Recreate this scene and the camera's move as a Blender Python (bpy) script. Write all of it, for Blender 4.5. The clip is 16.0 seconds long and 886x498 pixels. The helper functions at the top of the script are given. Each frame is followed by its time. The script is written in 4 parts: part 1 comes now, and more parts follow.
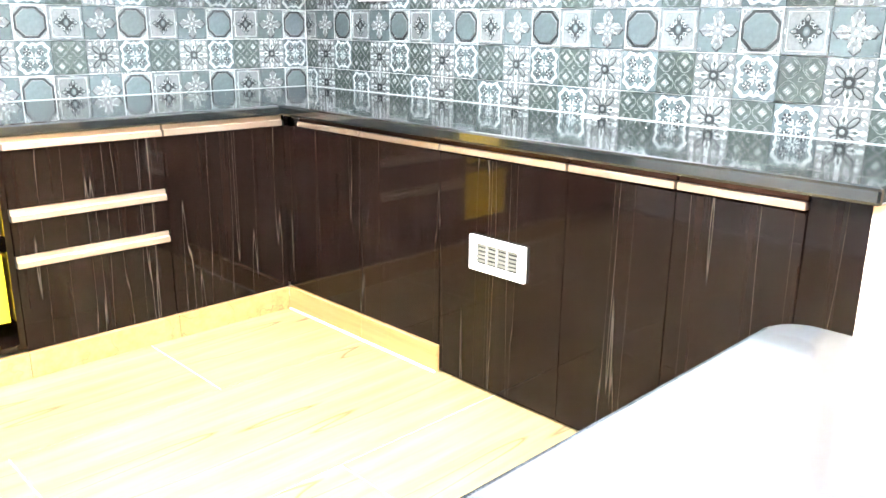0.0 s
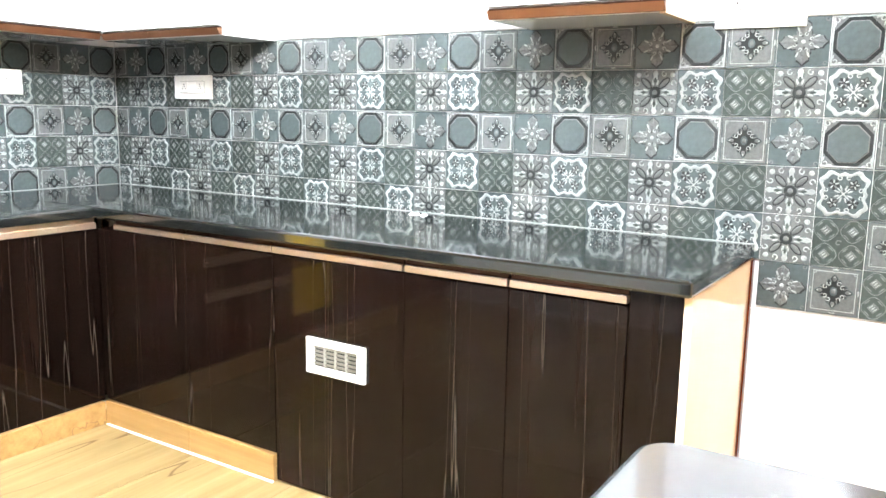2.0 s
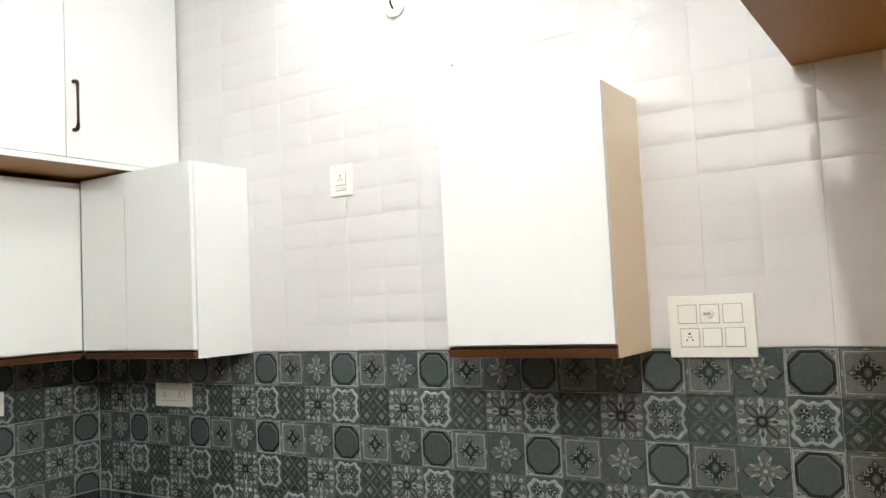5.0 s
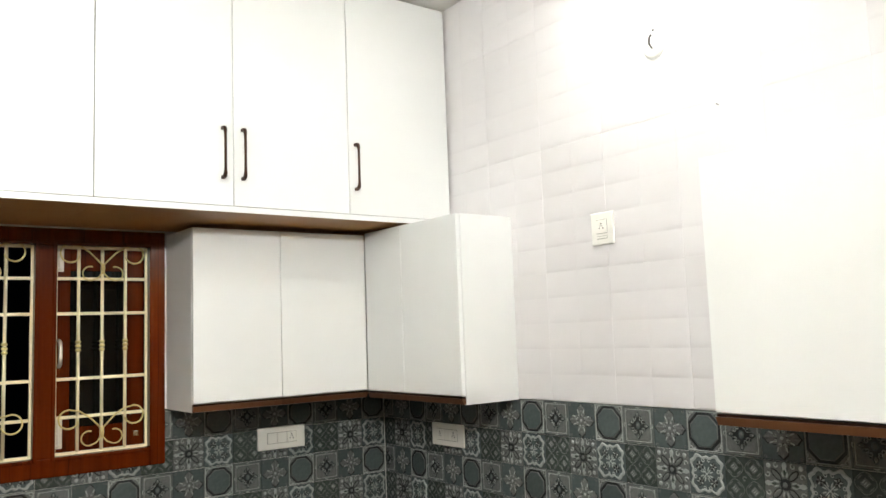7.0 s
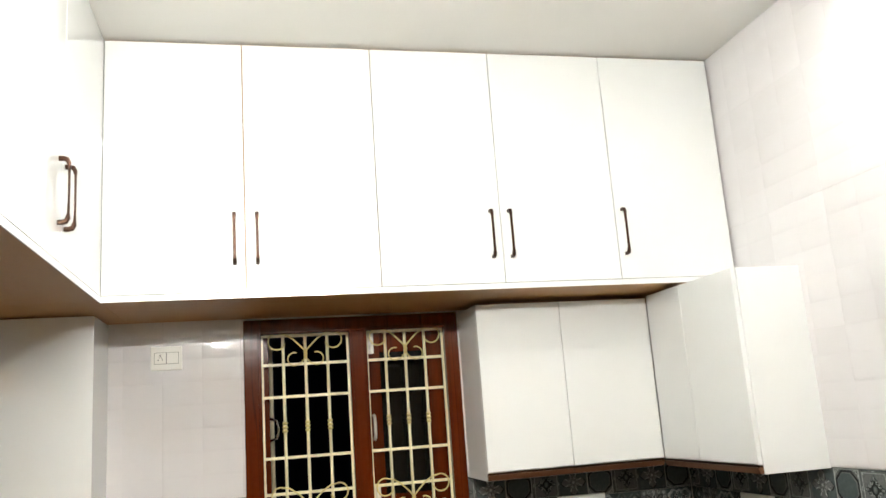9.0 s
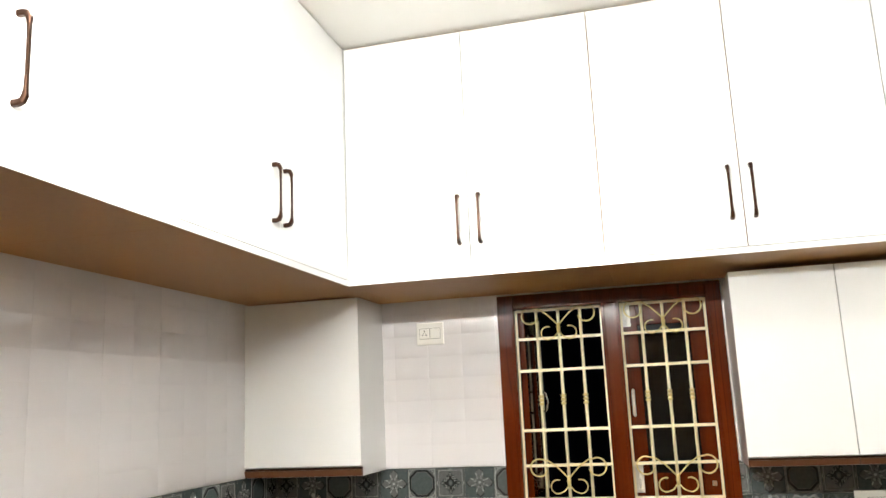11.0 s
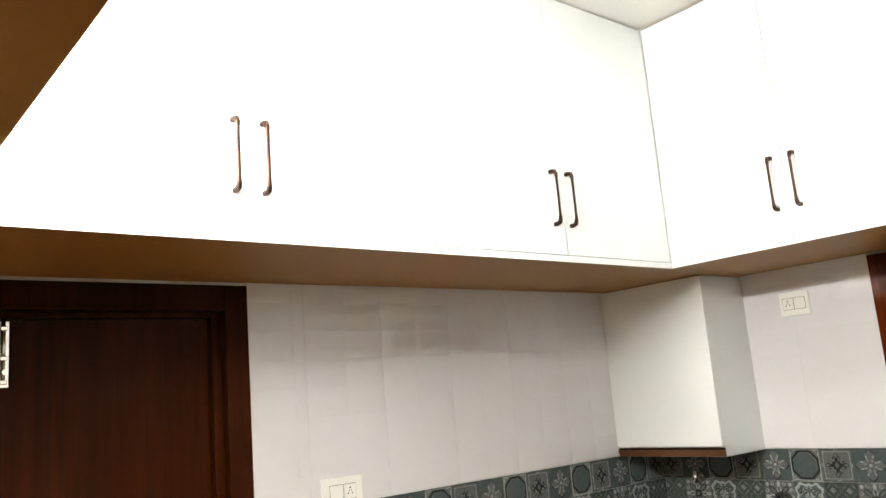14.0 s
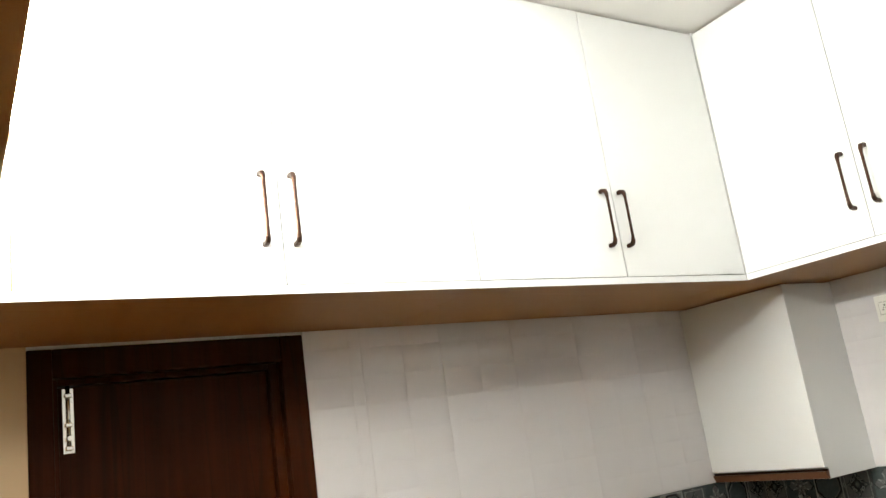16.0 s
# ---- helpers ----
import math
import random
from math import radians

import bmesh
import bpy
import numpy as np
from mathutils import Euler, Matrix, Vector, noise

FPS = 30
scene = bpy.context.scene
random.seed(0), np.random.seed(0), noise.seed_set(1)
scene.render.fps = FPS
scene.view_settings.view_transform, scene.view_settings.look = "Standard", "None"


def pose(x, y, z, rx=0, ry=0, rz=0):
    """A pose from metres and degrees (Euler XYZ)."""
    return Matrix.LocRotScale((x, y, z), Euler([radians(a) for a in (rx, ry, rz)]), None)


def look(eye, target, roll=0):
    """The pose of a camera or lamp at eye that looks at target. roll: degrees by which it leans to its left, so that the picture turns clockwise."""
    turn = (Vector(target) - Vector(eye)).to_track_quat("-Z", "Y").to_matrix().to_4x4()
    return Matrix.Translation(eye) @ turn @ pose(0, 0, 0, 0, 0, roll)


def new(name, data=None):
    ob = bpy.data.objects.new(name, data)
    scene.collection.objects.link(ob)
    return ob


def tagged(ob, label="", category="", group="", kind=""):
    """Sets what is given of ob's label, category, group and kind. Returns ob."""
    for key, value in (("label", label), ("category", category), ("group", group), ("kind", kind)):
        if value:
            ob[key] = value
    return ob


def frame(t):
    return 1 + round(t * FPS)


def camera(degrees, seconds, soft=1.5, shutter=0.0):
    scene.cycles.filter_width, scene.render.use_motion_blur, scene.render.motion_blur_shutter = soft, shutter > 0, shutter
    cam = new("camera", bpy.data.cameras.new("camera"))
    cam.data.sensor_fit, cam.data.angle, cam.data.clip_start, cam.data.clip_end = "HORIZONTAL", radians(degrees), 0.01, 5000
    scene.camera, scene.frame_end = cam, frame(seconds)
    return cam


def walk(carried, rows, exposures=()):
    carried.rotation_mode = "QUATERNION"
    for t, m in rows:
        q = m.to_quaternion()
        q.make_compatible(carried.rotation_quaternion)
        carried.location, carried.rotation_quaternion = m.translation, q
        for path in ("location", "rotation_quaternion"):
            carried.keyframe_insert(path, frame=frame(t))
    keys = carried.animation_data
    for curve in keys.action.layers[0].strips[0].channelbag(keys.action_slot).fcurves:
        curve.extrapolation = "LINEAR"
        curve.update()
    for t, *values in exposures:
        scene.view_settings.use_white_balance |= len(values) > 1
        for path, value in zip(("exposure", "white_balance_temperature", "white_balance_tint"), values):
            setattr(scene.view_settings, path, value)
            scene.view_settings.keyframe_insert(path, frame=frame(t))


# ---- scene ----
cam = camera(57.8, 16.0)
PATH = [
    (0, (0.191, -2.645, 1.082), (1.539, -1.27, 0.541), 0.6),
    (0.5, (0.15, -2.592, 1.01), (1.635, -1.363, 0.478), 1.4),
    (1, (0.117, -2.576, 1.008), (1.674, -1.42, 0.517), 1.7),
    (1.5, (0.13, -2.578, 1.047), (1.749, -1.481, 0.63), 1.7),
    (2, (0.158, -2.599, 1.131), (1.824, -1.545, 0.797), 1.0),
    (2.5, (0.173, -2.596, 1.21), (1.897, -1.615, 0.955), 0.6),
    (3, (0.179, -2.595, 1.287), (1.959, -1.7, 1.115), -1.0),
    (3.2, (0.192, -2.61, 1.313), (1.993, -1.754, 1.164), -1.7),
    (5.3, (0.227, -2.695, 1.587), (1.869, -1.566, 1.755), -2.7),
    (5.5, (0.222, -2.696, 1.605), (1.834, -1.528, 1.793), -2.7),
    (6, (0.236, -2.696, 1.63), (1.75, -1.407, 1.844), -2.9),
    (6.5, (0.28, -2.734, 1.657), (1.651, -1.292, 1.854), -2.6),
    (7, (0.314, -2.744, 1.66), (1.516, -1.16, 1.866), -2.1),
    (7.5, (0.335, -2.751, 1.662), (1.351, -1.046, 1.907), -2.9),
    (8, (0.34, -2.761, 1.666), (1.177, -0.974, 1.99), -3.7),
    (8.5, (0.404, -2.833, 1.654), (1.052, -0.981, 2.043), -3.95),
    (9, (0.513, -2.905, 1.668), (0.973, -1.0, 2.069), -4.1),
    (9.2, (0.57, -2.916, 1.68), (0.938, -0.993, 2.088), -4.1),
    (11.3, (1.165, -2.855, 1.659), (0.551, -0.985, 2.018), -2.7),
    (11.5, (1.195, -2.848, 1.674), (0.497, -1.006, 2.018), -2.95),
    (12, (1.36, -2.737, 1.674), (0.415, -1.012, 2.039), -3.5),
    (12.5, (1.487, -2.729, 1.679), (0.35, -1.13, 2.066), -4.1),
    (13, (1.623, -2.74, 1.665), (0.322, -1.26, 2.003), -3.9),
    (13.5, (1.718, -2.702, 1.687), (0.292, -1.339, 2.02), -4.1),
    (14, (1.766, -2.604, 1.709), (0.258, -1.341, 2.072), -4.7),
    (14.5, (1.815, -2.542, 1.722), (0.229, -1.392, 2.125), -5.7),
    (15, (1.844, -2.524, 1.744), (0.216, -1.451, 2.188), -7.4),
    (15.5, (1.859, -2.486, 1.736), (0.221, -1.427, 2.179), -8.0),
    (16, (1.826, -2.431, 1.728), (0.186, -1.379, 2.182), -8.2),
]
walk(cam, [(t, look(eye, target, roll)) for t, eye, target, roll in PATH],
     exposures=[(0.0, 4.55, 5700, 9), (1.1, 4.9, 5900, 9), (1.5, 4.6, 5900, 9), (2.0, 3.85, 5900, 9), (2.5, 3.15, 6000, 9), (3.0, 2.25, 6100, 9), (5.3, 1.36, 6600, 7), (7.5, 1.33, 6750, 7), (9.0, 1.46, 6800, 7), (11.5, 1.80, 6800, 9), (13.5, 1.78, 6800, 8), (16.0, 1.50, 6850, 6)])

# ---- world and lamps ----
world = bpy.data.worlds.new("night")
scene.world = world
world.use_nodes = True
world.node_tree.nodes["Background"].inputs[0].default_value = (0.35, 0.45, 0.7, 1)
world.node_tree.nodes["Background"].inputs[1].default_value = 0.0002
TUBE_POWER = 168.0
PANEL_POWER = 44.0
DINING_POWER = 24.0

# ---- plan, in metres ----
EAST, NORTH, WEST, HEAD, CEIL = 2.455, 0.595, -0.59, 2.12, 3.10
SOUTH_EDGE = -2.594      # free end of the east wall
HALL_Y = -2.393           # front of the loft over the opening
COUNTER = 0.79
TILE_TOP = 1.39


# ---- materials ----
def material(name, base, rough=0.5, metal=0.0, coat=0.0, vary=0.08, scale=6.0, bump=0.0, bump_scale=80.0, spread=0.0):
    m = bpy.data.materials.new(name)
    m.use_nodes = True
    nt = m.node_tree
    b = nt.nodes["Principled BSDF"]
    b.inputs["Roughness"].default_value = rough
    b.inputs["Metallic"].default_value = metal
    b.inputs["Coat Weight"].default_value = coat
    b.inputs["Coat Roughness"].default_value = 0.04
    co = nt.nodes.new("ShaderNodeTexCoord")
    n = nt.nodes.new("ShaderNodeTexNoise")
    n.inputs["Scale"].default_value = scale
    n.inputs["Detail"].default_value = 6
    nt.links.new(co.outputs["Object"], n.inputs["Vector"])
    ramp = nt.nodes.new("ShaderNodeMix")
    ramp.data_type = "RGBA"
    lo = [c * (1 - vary) for c in base]
    hi = [min(1, c * (1 + vary)) for c in base]
    ramp.inputs[6].default_value = (*lo, 1)
    ramp.inputs[7].default_value = (*hi, 1)
    nt.links.new(n.outputs["Fac"], ramp.inputs[0])
    out = ramp.outputs[2]
    if spread:
        info = nt.nodes.new("ShaderNodeObjectInfo")
        mr = nt.nodes.new("ShaderNodeMapRange")
        mr.inputs[3].default_value, mr.inputs[4].default_value = 1 - spread, 1 + spread
        nt.links.new(info.outputs["Random"], mr.inputs[0])
        hs = nt.nodes.new("ShaderNodeHueSaturation")
        nt.links.new(mr.outputs[0], hs.inputs["Value"])
        nt.links.new(out, hs.inputs["Color"])
        out = hs.outputs[0]
    nt.links.new(out, b.inputs["Base Color"])
    rr = nt.nodes.new("ShaderNodeMapRange")
    rr.inputs[3].default_value, rr.inputs[4].default_value = rough * 0.8, min(1, rough * 1.25)
    n3 = nt.nodes.new("ShaderNodeTexNoise")
    n3.inputs["Scale"].default_value = scale * 5
    nt.links.new(co.outputs["Object"], n3.inputs["Vector"])
    nt.links.new(n3.outputs["Fac"], rr.inputs[0])
    nt.links.new(rr.outputs[0], b.inputs["Roughness"])
    if bump:
        n2 = nt.nodes.new("ShaderNodeTexNoise")
        n2.inputs["Scale"].default_value = bump_scale
        n2.inputs["Detail"].default_value = 4
        nt.links.new(co.outputs["Object"], n2.inputs["Vector"])
        bp = nt.nodes.new("ShaderNodeBump")
        bp.inputs["Strength"].default_value = bump
        bp.inputs["Distance"].default_value = 0.002
        nt.links.new(n2.outputs["Fac"], bp.inputs["Height"])
        nt.links.new(bp.outputs[0], b.inputs["Normal"])
    return m


def grain(name, dark, light, vein, rough, coat, along, vein_width=0.012, bump=0.0, stretch=26.0, vein_scale=7.0):
    """A wood or laminate with grain along one axis and thin irregular veins."""
    m = material(name, dark, rough, 0.0, coat, 0.1)
    nt = m.node_tree
    b = nt.nodes["Principled BSDF"]
    co = nt.nodes.new("ShaderNodeTexCoord")
    mp = nt.nodes.new("ShaderNodeMapping")
    mp.inputs["Scale"].default_value = tuple(0.9 if a == along else stretch for a in "xyz")
    nt.links.new(co.outputs["Object"], mp.inputs["Vector"])
    n = nt.nodes.new("ShaderNodeTexNoise")
    n.inputs["Scale"].default_value = 1.0
    n.inputs["Detail"].default_value = 8
    n.inputs["Roughness"].default_value = 0.65
    nt.links.new(mp.outputs[0], n.inputs["Vector"])
    cr = nt.nodes.new("ShaderNodeValToRGB")
    cr.color_ramp.elements[0].position, cr.color_ramp.elements[1].position = 0.32, 0.72
    cr.color_ramp.elements[0].color, cr.color_ramp.elements[1].color = (*dark, 1), (*light, 1)
    nt.links.new(n.outputs["Fac"], cr.inputs[0])
    mp2 = nt.nodes.new("ShaderNodeMapping")
    mp2.inputs["Scale"].default_value = tuple(0.28 if a == along else vein_scale for a in "xyz")
    nt.links.new(co.outputs["Object"], mp2.inputs["Vector"])
    n2 = nt.nodes.new("ShaderNodeTexNoise")
    n2.inputs["Scale"].default_value = 1.0
    n2.inputs["Detail"].default_value = 3
    nt.links.new(mp2.outputs[0], n2.inputs["Vector"])
    v = nt.nodes.new("ShaderNodeValToRGB")
    e = v.color_ramp.elements
    e[0].position, e[0].color = 0.5 - vein_width, (0, 0, 0, 1)
    e[1].position, e[1].color = 0.5 + vein_width, (0, 0, 0, 1)
    mid = e.new(0.5)
    mid.color = (1, 1, 1, 1)
    nt.links.new(n2.outputs["Fac"], v.inputs[0])
    mx = nt.nodes.new("ShaderNodeMix")
    mx.data_type = "RGBA"
    mx.inputs[7].default_value = (*vein, 1)
    nt.links.new(v.outputs[0], mx.inputs[0])
    nt.links.new(cr.outputs[0], mx.inputs[6])
    nt.links.new(mx.outputs[2], b.inputs["Base Color"])
    if bump:
        bp = nt.nodes.new("ShaderNodeBump")
        bp.inputs["Strength"].default_value = bump
        bp.inputs["Distance"].default_value = 0.001
        nt.links.new(n.outputs["Fac"], bp.inputs["Height"])
        nt.links.new(bp.outputs[0], b.inputs["Normal"])
    return m


def glow(name, colour, strength):
    m = bpy.data.materials.new(name)
    m.use_nodes = True
    b = m.node_tree.nodes["Principled BSDF"]
    b.inputs["Base Color"].default_value = (0.9, 0.9, 0.9, 1)
    b.inputs["Emission Color"].default_value = (*colour, 1)
    b.inputs["Emission Strength"].default_value = strength
    return m


WHITE_GLOSS = material("white_acrylic", (0.78, 0.795, 0.79), 0.09, 0, 0.3, 0.015, 3, 0.02, 5)
CREAM_SIDE = material("cream_laminate", (0.90, 0.74, 0.53), 0.12, 0, 0.2, 0.02, 4)
WHITE_TILE = material("white_glazed_tile", (0.69, 0.672, 0.682), 0.055, 0, 0.2, 0.025, 5, 0.04, 40, 0.025)
GROUT = material("pale_grout", (0.62, 0.60, 0.58), 0.8, 0, 0, 0.08, 30)
TILE_DARK = material("slate_glaze", (0.022, 0.024, 0.024), 0.2, 0, 0.1, 0.35, 60, 0.15, 120, 0.15)
TILE_MID = material("grey_relief_glaze", (0.106, 0.113, 0.109), 0.26, 0, 0.0, 0.35, 90, 0.2, 160, 0.12)
TILE_PALE = material("pale_relief_glaze", (0.272, 0.290, 0.280), 0.26, 0, 0.0, 0.35, 90, 0.2, 160, 0.12)
TILE_BLUE = material("blue_grey_glaze", (0.066, 0.081, 0.081), 0.18, 0, 0.1, 0.3, 70, 0.12, 140, 0.12)
TILE_GREEN = material("green_grey_glaze", (0.042, 0.053, 0.047), 0.2, 0, 0.1, 0.4, 70, 0.2, 140, 0.15)
PAINT = material("white_emulsion", (0.74, 0.73, 0.70), 0.7, 0, 0, 0.03, 3, 0.05, 150)
BEIGE_PAINT = material("beige_emulsion", (0.58, 0.43, 0.26), 0.7, 0, 0, 0.05, 3, 0.05, 150)
GRANITE = material("black_granite", (0.011, 0.013, 0.0125), 0.10, 0, 0.5, 0.85, 140, 0.0)
GREY_GRANITE = material("grey_granite", (0.015, 0.018, 0.020), 0.15, 0, 0.3, 0.6, 140)
DARK_WOOD = grain("dark_veined_laminate", (0.0028, 0.0015, 0.0011), (0.0092, 0.0049, 0.0034), (0.070, 0.058, 0.046), 0.06, 0.0, "z", 0.0032, 0.0, 30.0, 10.5)
SKIRT_WOOD = grain("honey_wood_skirting", (0.29, 0.165, 0.05), (0.44, 0.275, 0.105), (0.24, 0.13, 0.05), 0.35, 0.1, "y")
FLOOR_WOOD = grain("pale_wood_floor_tile", (0.225, 0.155, 0.062), (0.345, 0.255, 0.118), (0.14, 0.09, 0.036), 0.22, 0.2, "x", 0.004, 0.05, 14, 3)
BROWN_LAC = grain("brown_lacquered_wood", (0.054, 0.0074, 0.0010), (0.108, 0.0155, 0.0019), (0.038, 0.0055, 0.0009), 0.15, 0.0, "z", 0.01, 0.5)
DOOR_LAC = grain("dark_brown_door_wood", (0.019, 0.0042, 0.0006), (0.034, 0.0076, 0.0010), (0.018, 0.005, 0.001), 0.5, 0.0, "z", 0.01, 0.08)
SOFFIT = material("tan_laminate_underside", (0.36, 0.168, 0.038), 0.45, 0, 0, 0.12, 50, 0.1, 200)
BRONZE = material("bronze_metal", (0.055, 0.028, 0.019), 0.32, 1.0, 0, 0.04, 20)
STRIP = material("champagne_profile", (0.56, 0.46, 0.36), 0.42, 0.9, 0, 0.02, 3)
CHROME = material("steel", (0.7, 0.68, 0.62), 0.2, 1.0, 0, 0.05, 20)
BLACK_METAL = material("black_coated_metal", (0.015, 0.015, 0.016), 0.25, 0.0, 0.4, 0.1, 20)
# darker brown copy of the champagne profile, with the tiles' dark reflection coloured in
DARK_STRIP = material("profile_with_dark_reflection", (0.17, 0.072, 0.032), 0.40, 0.5, 0, 0.03, 8)
VENT_SLAT = material("olive_grey_vent_slats", (0.17, 0.165, 0.135), 0.5, 0, 0, 0.1, 10)
SATIN = material("satin_steel", (0.78, 0.76, 0.70), 0.42, 0.7, 0, 0.06, 30)
GRILLE = material("cream_painted_iron", (0.84, 0.76, 0.52), 0.3, 0, 0.1, 0.1, 30, 0.1, 120)
GOLD = material("gold_painted_iron", (0.68, 0.56, 0.24), 0.32, 0.2, 0.1, 0.15, 30, 0.1, 120)
PLASTIC = material("white_switch_plastic", (0.82, 0.81, 0.76), 0.3, 0, 0.1, 0.02, 10)
PLASTIC_GREY = material("grey_vent_slats", (0.30, 0.29, 0.26), 0.5, 0, 0, 0.05, 10)
# near-black that paints the shade inside holes and behind the vent slats
HOLE_SHADE = material("hole_shade", (0.02, 0.018, 0.016), 0.6)
YELLOW = material("yellow_laminate", (0.90, 0.55, 0.012), 0.35, 0, 0.1, 0.04, 4)
CHOCOLATE = material("chocolate_laminate", (0.05, 0.02, 0.01), 0.3, 0, 0.1, 0.15, 30)
CABLE = material("dark_wire", (0.03, 0.03, 0.03), 0.5)
GLASS = material("window_glass", (0.003, 0.0035, 0.0035), 0.03, 0, 0.3, 0.1, 3)
for m, level in ((TILE_DARK, 0.16), (TILE_MID, 0.16), (TILE_PALE, 0.16), (TILE_BLUE, 0.18), (TILE_GREEN, 0.16), (BROWN_LAC, 0.18), (DOOR_LAC, 0.05), (GLASS, 0.05), (DARK_WOOD, 0.16), (GRANITE, 0.62)):
    m.node_tree.nodes["Principled BSDF"].inputs["Specular IOR Level"].default_value = level
TUBE = glow("tube_glow", (1.0, 0.99, 0.98), TUBE_POWER)
PANEL = glow("panel_glow", (1.0, 0.99, 0.98), PANEL_POWER)
# glow of two added fill tubes in the hall, no known fixtures
HALL_FILL = glow("hall_fill_glow", (1.0, 0.88, 0.72), 62.0)
TUBE_WARM = glow("warm_tube_glow", (1.0, 0.87, 0.69), DINING_POWER)


# ---- mesh helpers ----
def box(x0, x1, y0, y1, z0, z1, bev=0.0, bm=None):
    """A box between the given planes, with edges rounded by bev, alone or added to bm."""
    own = bmesh.new()
    vs = [own.verts.new((x, y, z)) for x in (x0, x1) for y in (y0, y1) for z in (z0, z1)]
    for q in ((0, 1, 3, 2), (4, 6, 7, 5), (0, 4, 5, 1), (2, 3, 7, 6), (0, 2, 6, 4), (1, 5, 7, 3)):
        own.faces.new([vs[i] for i in q])
    if bev:
        bmesh.ops.bevel(own, geom=own.edges[:], offset=bev, segments=2, affect="EDGES", profile=0.5)
    bmesh.ops.recalc_face_normals(own, faces=own.faces[:])
    if bm is None:
        return own
    merge(bm, own)
    return bm


def merge(bm, other):
    idx = {v: bm.verts.new(v.co) for v in other.verts}
    for f in other.faces:
        nf = bm.faces.new([idx[v] for v in f.verts])
        nf.material_index, nf.smooth = f.material_index, f.smooth
    other.free()


def tube_along(points, radius, sides=8, bm=None, closed=False):
    """A round rod along a line of points; radius may be one number or one for each point."""
    bm = bm or bmesh.new()
    pts = [Vector(p) for p in points]
    rs = radius if isinstance(radius, (list, tuple)) else [radius] * len(pts)
    rings, ref = [], None
    for i, p in enumerate(pts):
        d = (pts[min(i + 1, len(pts) - 1)] - pts[max(i - 1, 0)]).normalized()
        if ref is None:
            ref = d.orthogonal().normalized()
        ref = (ref - d * ref.dot(d)).normalized()
        side = d.cross(ref)
        rings.append([bm.verts.new(p + rs[i] * (math.cos(a) * ref + math.sin(a) * side)) for a in (2 * math.pi * k / sides for k in range(sides))])
    for a, b in zip(rings, rings[1:]):
        for k in range(sides):
            f = bm.faces.new((a[k], a[(k + 1) % sides], b[(k + 1) % sides], b[k]))
            f.smooth = True
    bm.faces.new(rings[0][::-1])
    bm.faces.new(rings[-1])
    return bm


def mesh_object(name, bm, mats):
    me = bpy.data.meshes.new(name)
    bm.to_mesh(me)
    bm.free()
    for m in mats if isinstance(mats, (list, tuple)) else (mats,):
        me.materials.append(m)
    return new(name, me)


def part(name, bm, mats, parent, label=""):
    """One mesh object under a thing or a part. Coordinates are those of the world."""
    ob = mesh_object(name, bm, mats)
    adopt(ob, parent)
    return tagged(ob, label)


def adopt(ob, parent):
    ob.parent = parent
    chain, m = parent, Matrix()
    while chain:
        m = chain.matrix_basis @ m if chain.parent is None else chain.matrix_parent_inverse @ chain.matrix_basis @ m
        chain = chain.parent
    ob.matrix_parent_inverse = m.inverted()


def thing(name, at, label, category, group="", kind=""):
    ob = new(name)
    ob.empty_display_size = 0.05
    ob.matrix_basis = Matrix.Translation(at)
    return tagged(ob, label, category, group, kind)


def structure(name, bm, mats, label, category):
    return tagged(mesh_object(name, bm, mats), label, category, "", "structure")


# ---- the shell ----
WX0, WX1, WZ0, WZ1 = 0.463, 1.395, 1.175, 2.112
floor = structure("floor", box(-0.79, 3.8, -6.2, 0.8, -0.2, -0.0025), GROUT, "pale wood-look tiled floor with thin white joints", "floor")
ceiling = structure("ceiling", box(-0.79, 3.8, -6.2, 0.8, CEIL, CEIL + 0.15), PAINT, "plain white painted ceiling", "ceiling")
wall_east = structure("wall_east", box(EAST + 0.008, EAST + 0.2, SOUTH_EDGE, 0.8, 0, CEIL), PAINT, "kitchen wall tiled in white relief and dark patterned tiles", "wall")
nb = bmesh.new()
box(WEST - 0.2, WX0, NORTH + 0.008, 0.8, 0, CEIL, 0, nb)
box(WX1, EAST + 0.008, NORTH + 0.008, 0.8, 0, CEIL, 0, nb)
box(WX0, WX1, NORTH + 0.008, 0.8, 0, WZ0, 0, nb)
box(WX0, WX1, NORTH + 0.008, 0.8, WZ1, CEIL, 0, nb)
wall_north = structure("wall_north", nb, PAINT, "tiled kitchen wall with a barred window", "wall")
DY0, DY1, DZ = -2.25, -1.463, 2.11
wb = bmesh.new()
box(WEST - 0.2, WEST - 0.008, DY1, NORTH + 0.008, 0, CEIL, 0, wb)
box(WEST - 0.2, WEST - 0.008, DY0, DY1, DZ, CEIL, 0, wb)
wall_west = structure("wall_west", wb, PAINT, "kitchen wall tiled in white above dark patterned tiles", "wall")
structure("wall_west_hall", box(WEST - 0.2, WEST - 0.002, -6.2, DY0, 0, CEIL), BEIGE_PAINT, "plain beige painted wall beside the door", "wall")
structure("wall_south", box(-0.79, 3.8, -6.2, -6.0, 0, CEIL), BEIGE_PAINT, "plain beige painted wall", "wall")
structure("wall_hall_east", box(3.49, 3.8, -6.0, -0.9, 0, CEIL), BEIGE_PAINT, "plain beige painted wall", "wall")
structure("wall_hall_north", box(EAST + 0.2, 3.49, -1.1, -0.9, 0, CEIL), BEIGE_PAINT, "plain beige painted wall", "wall")
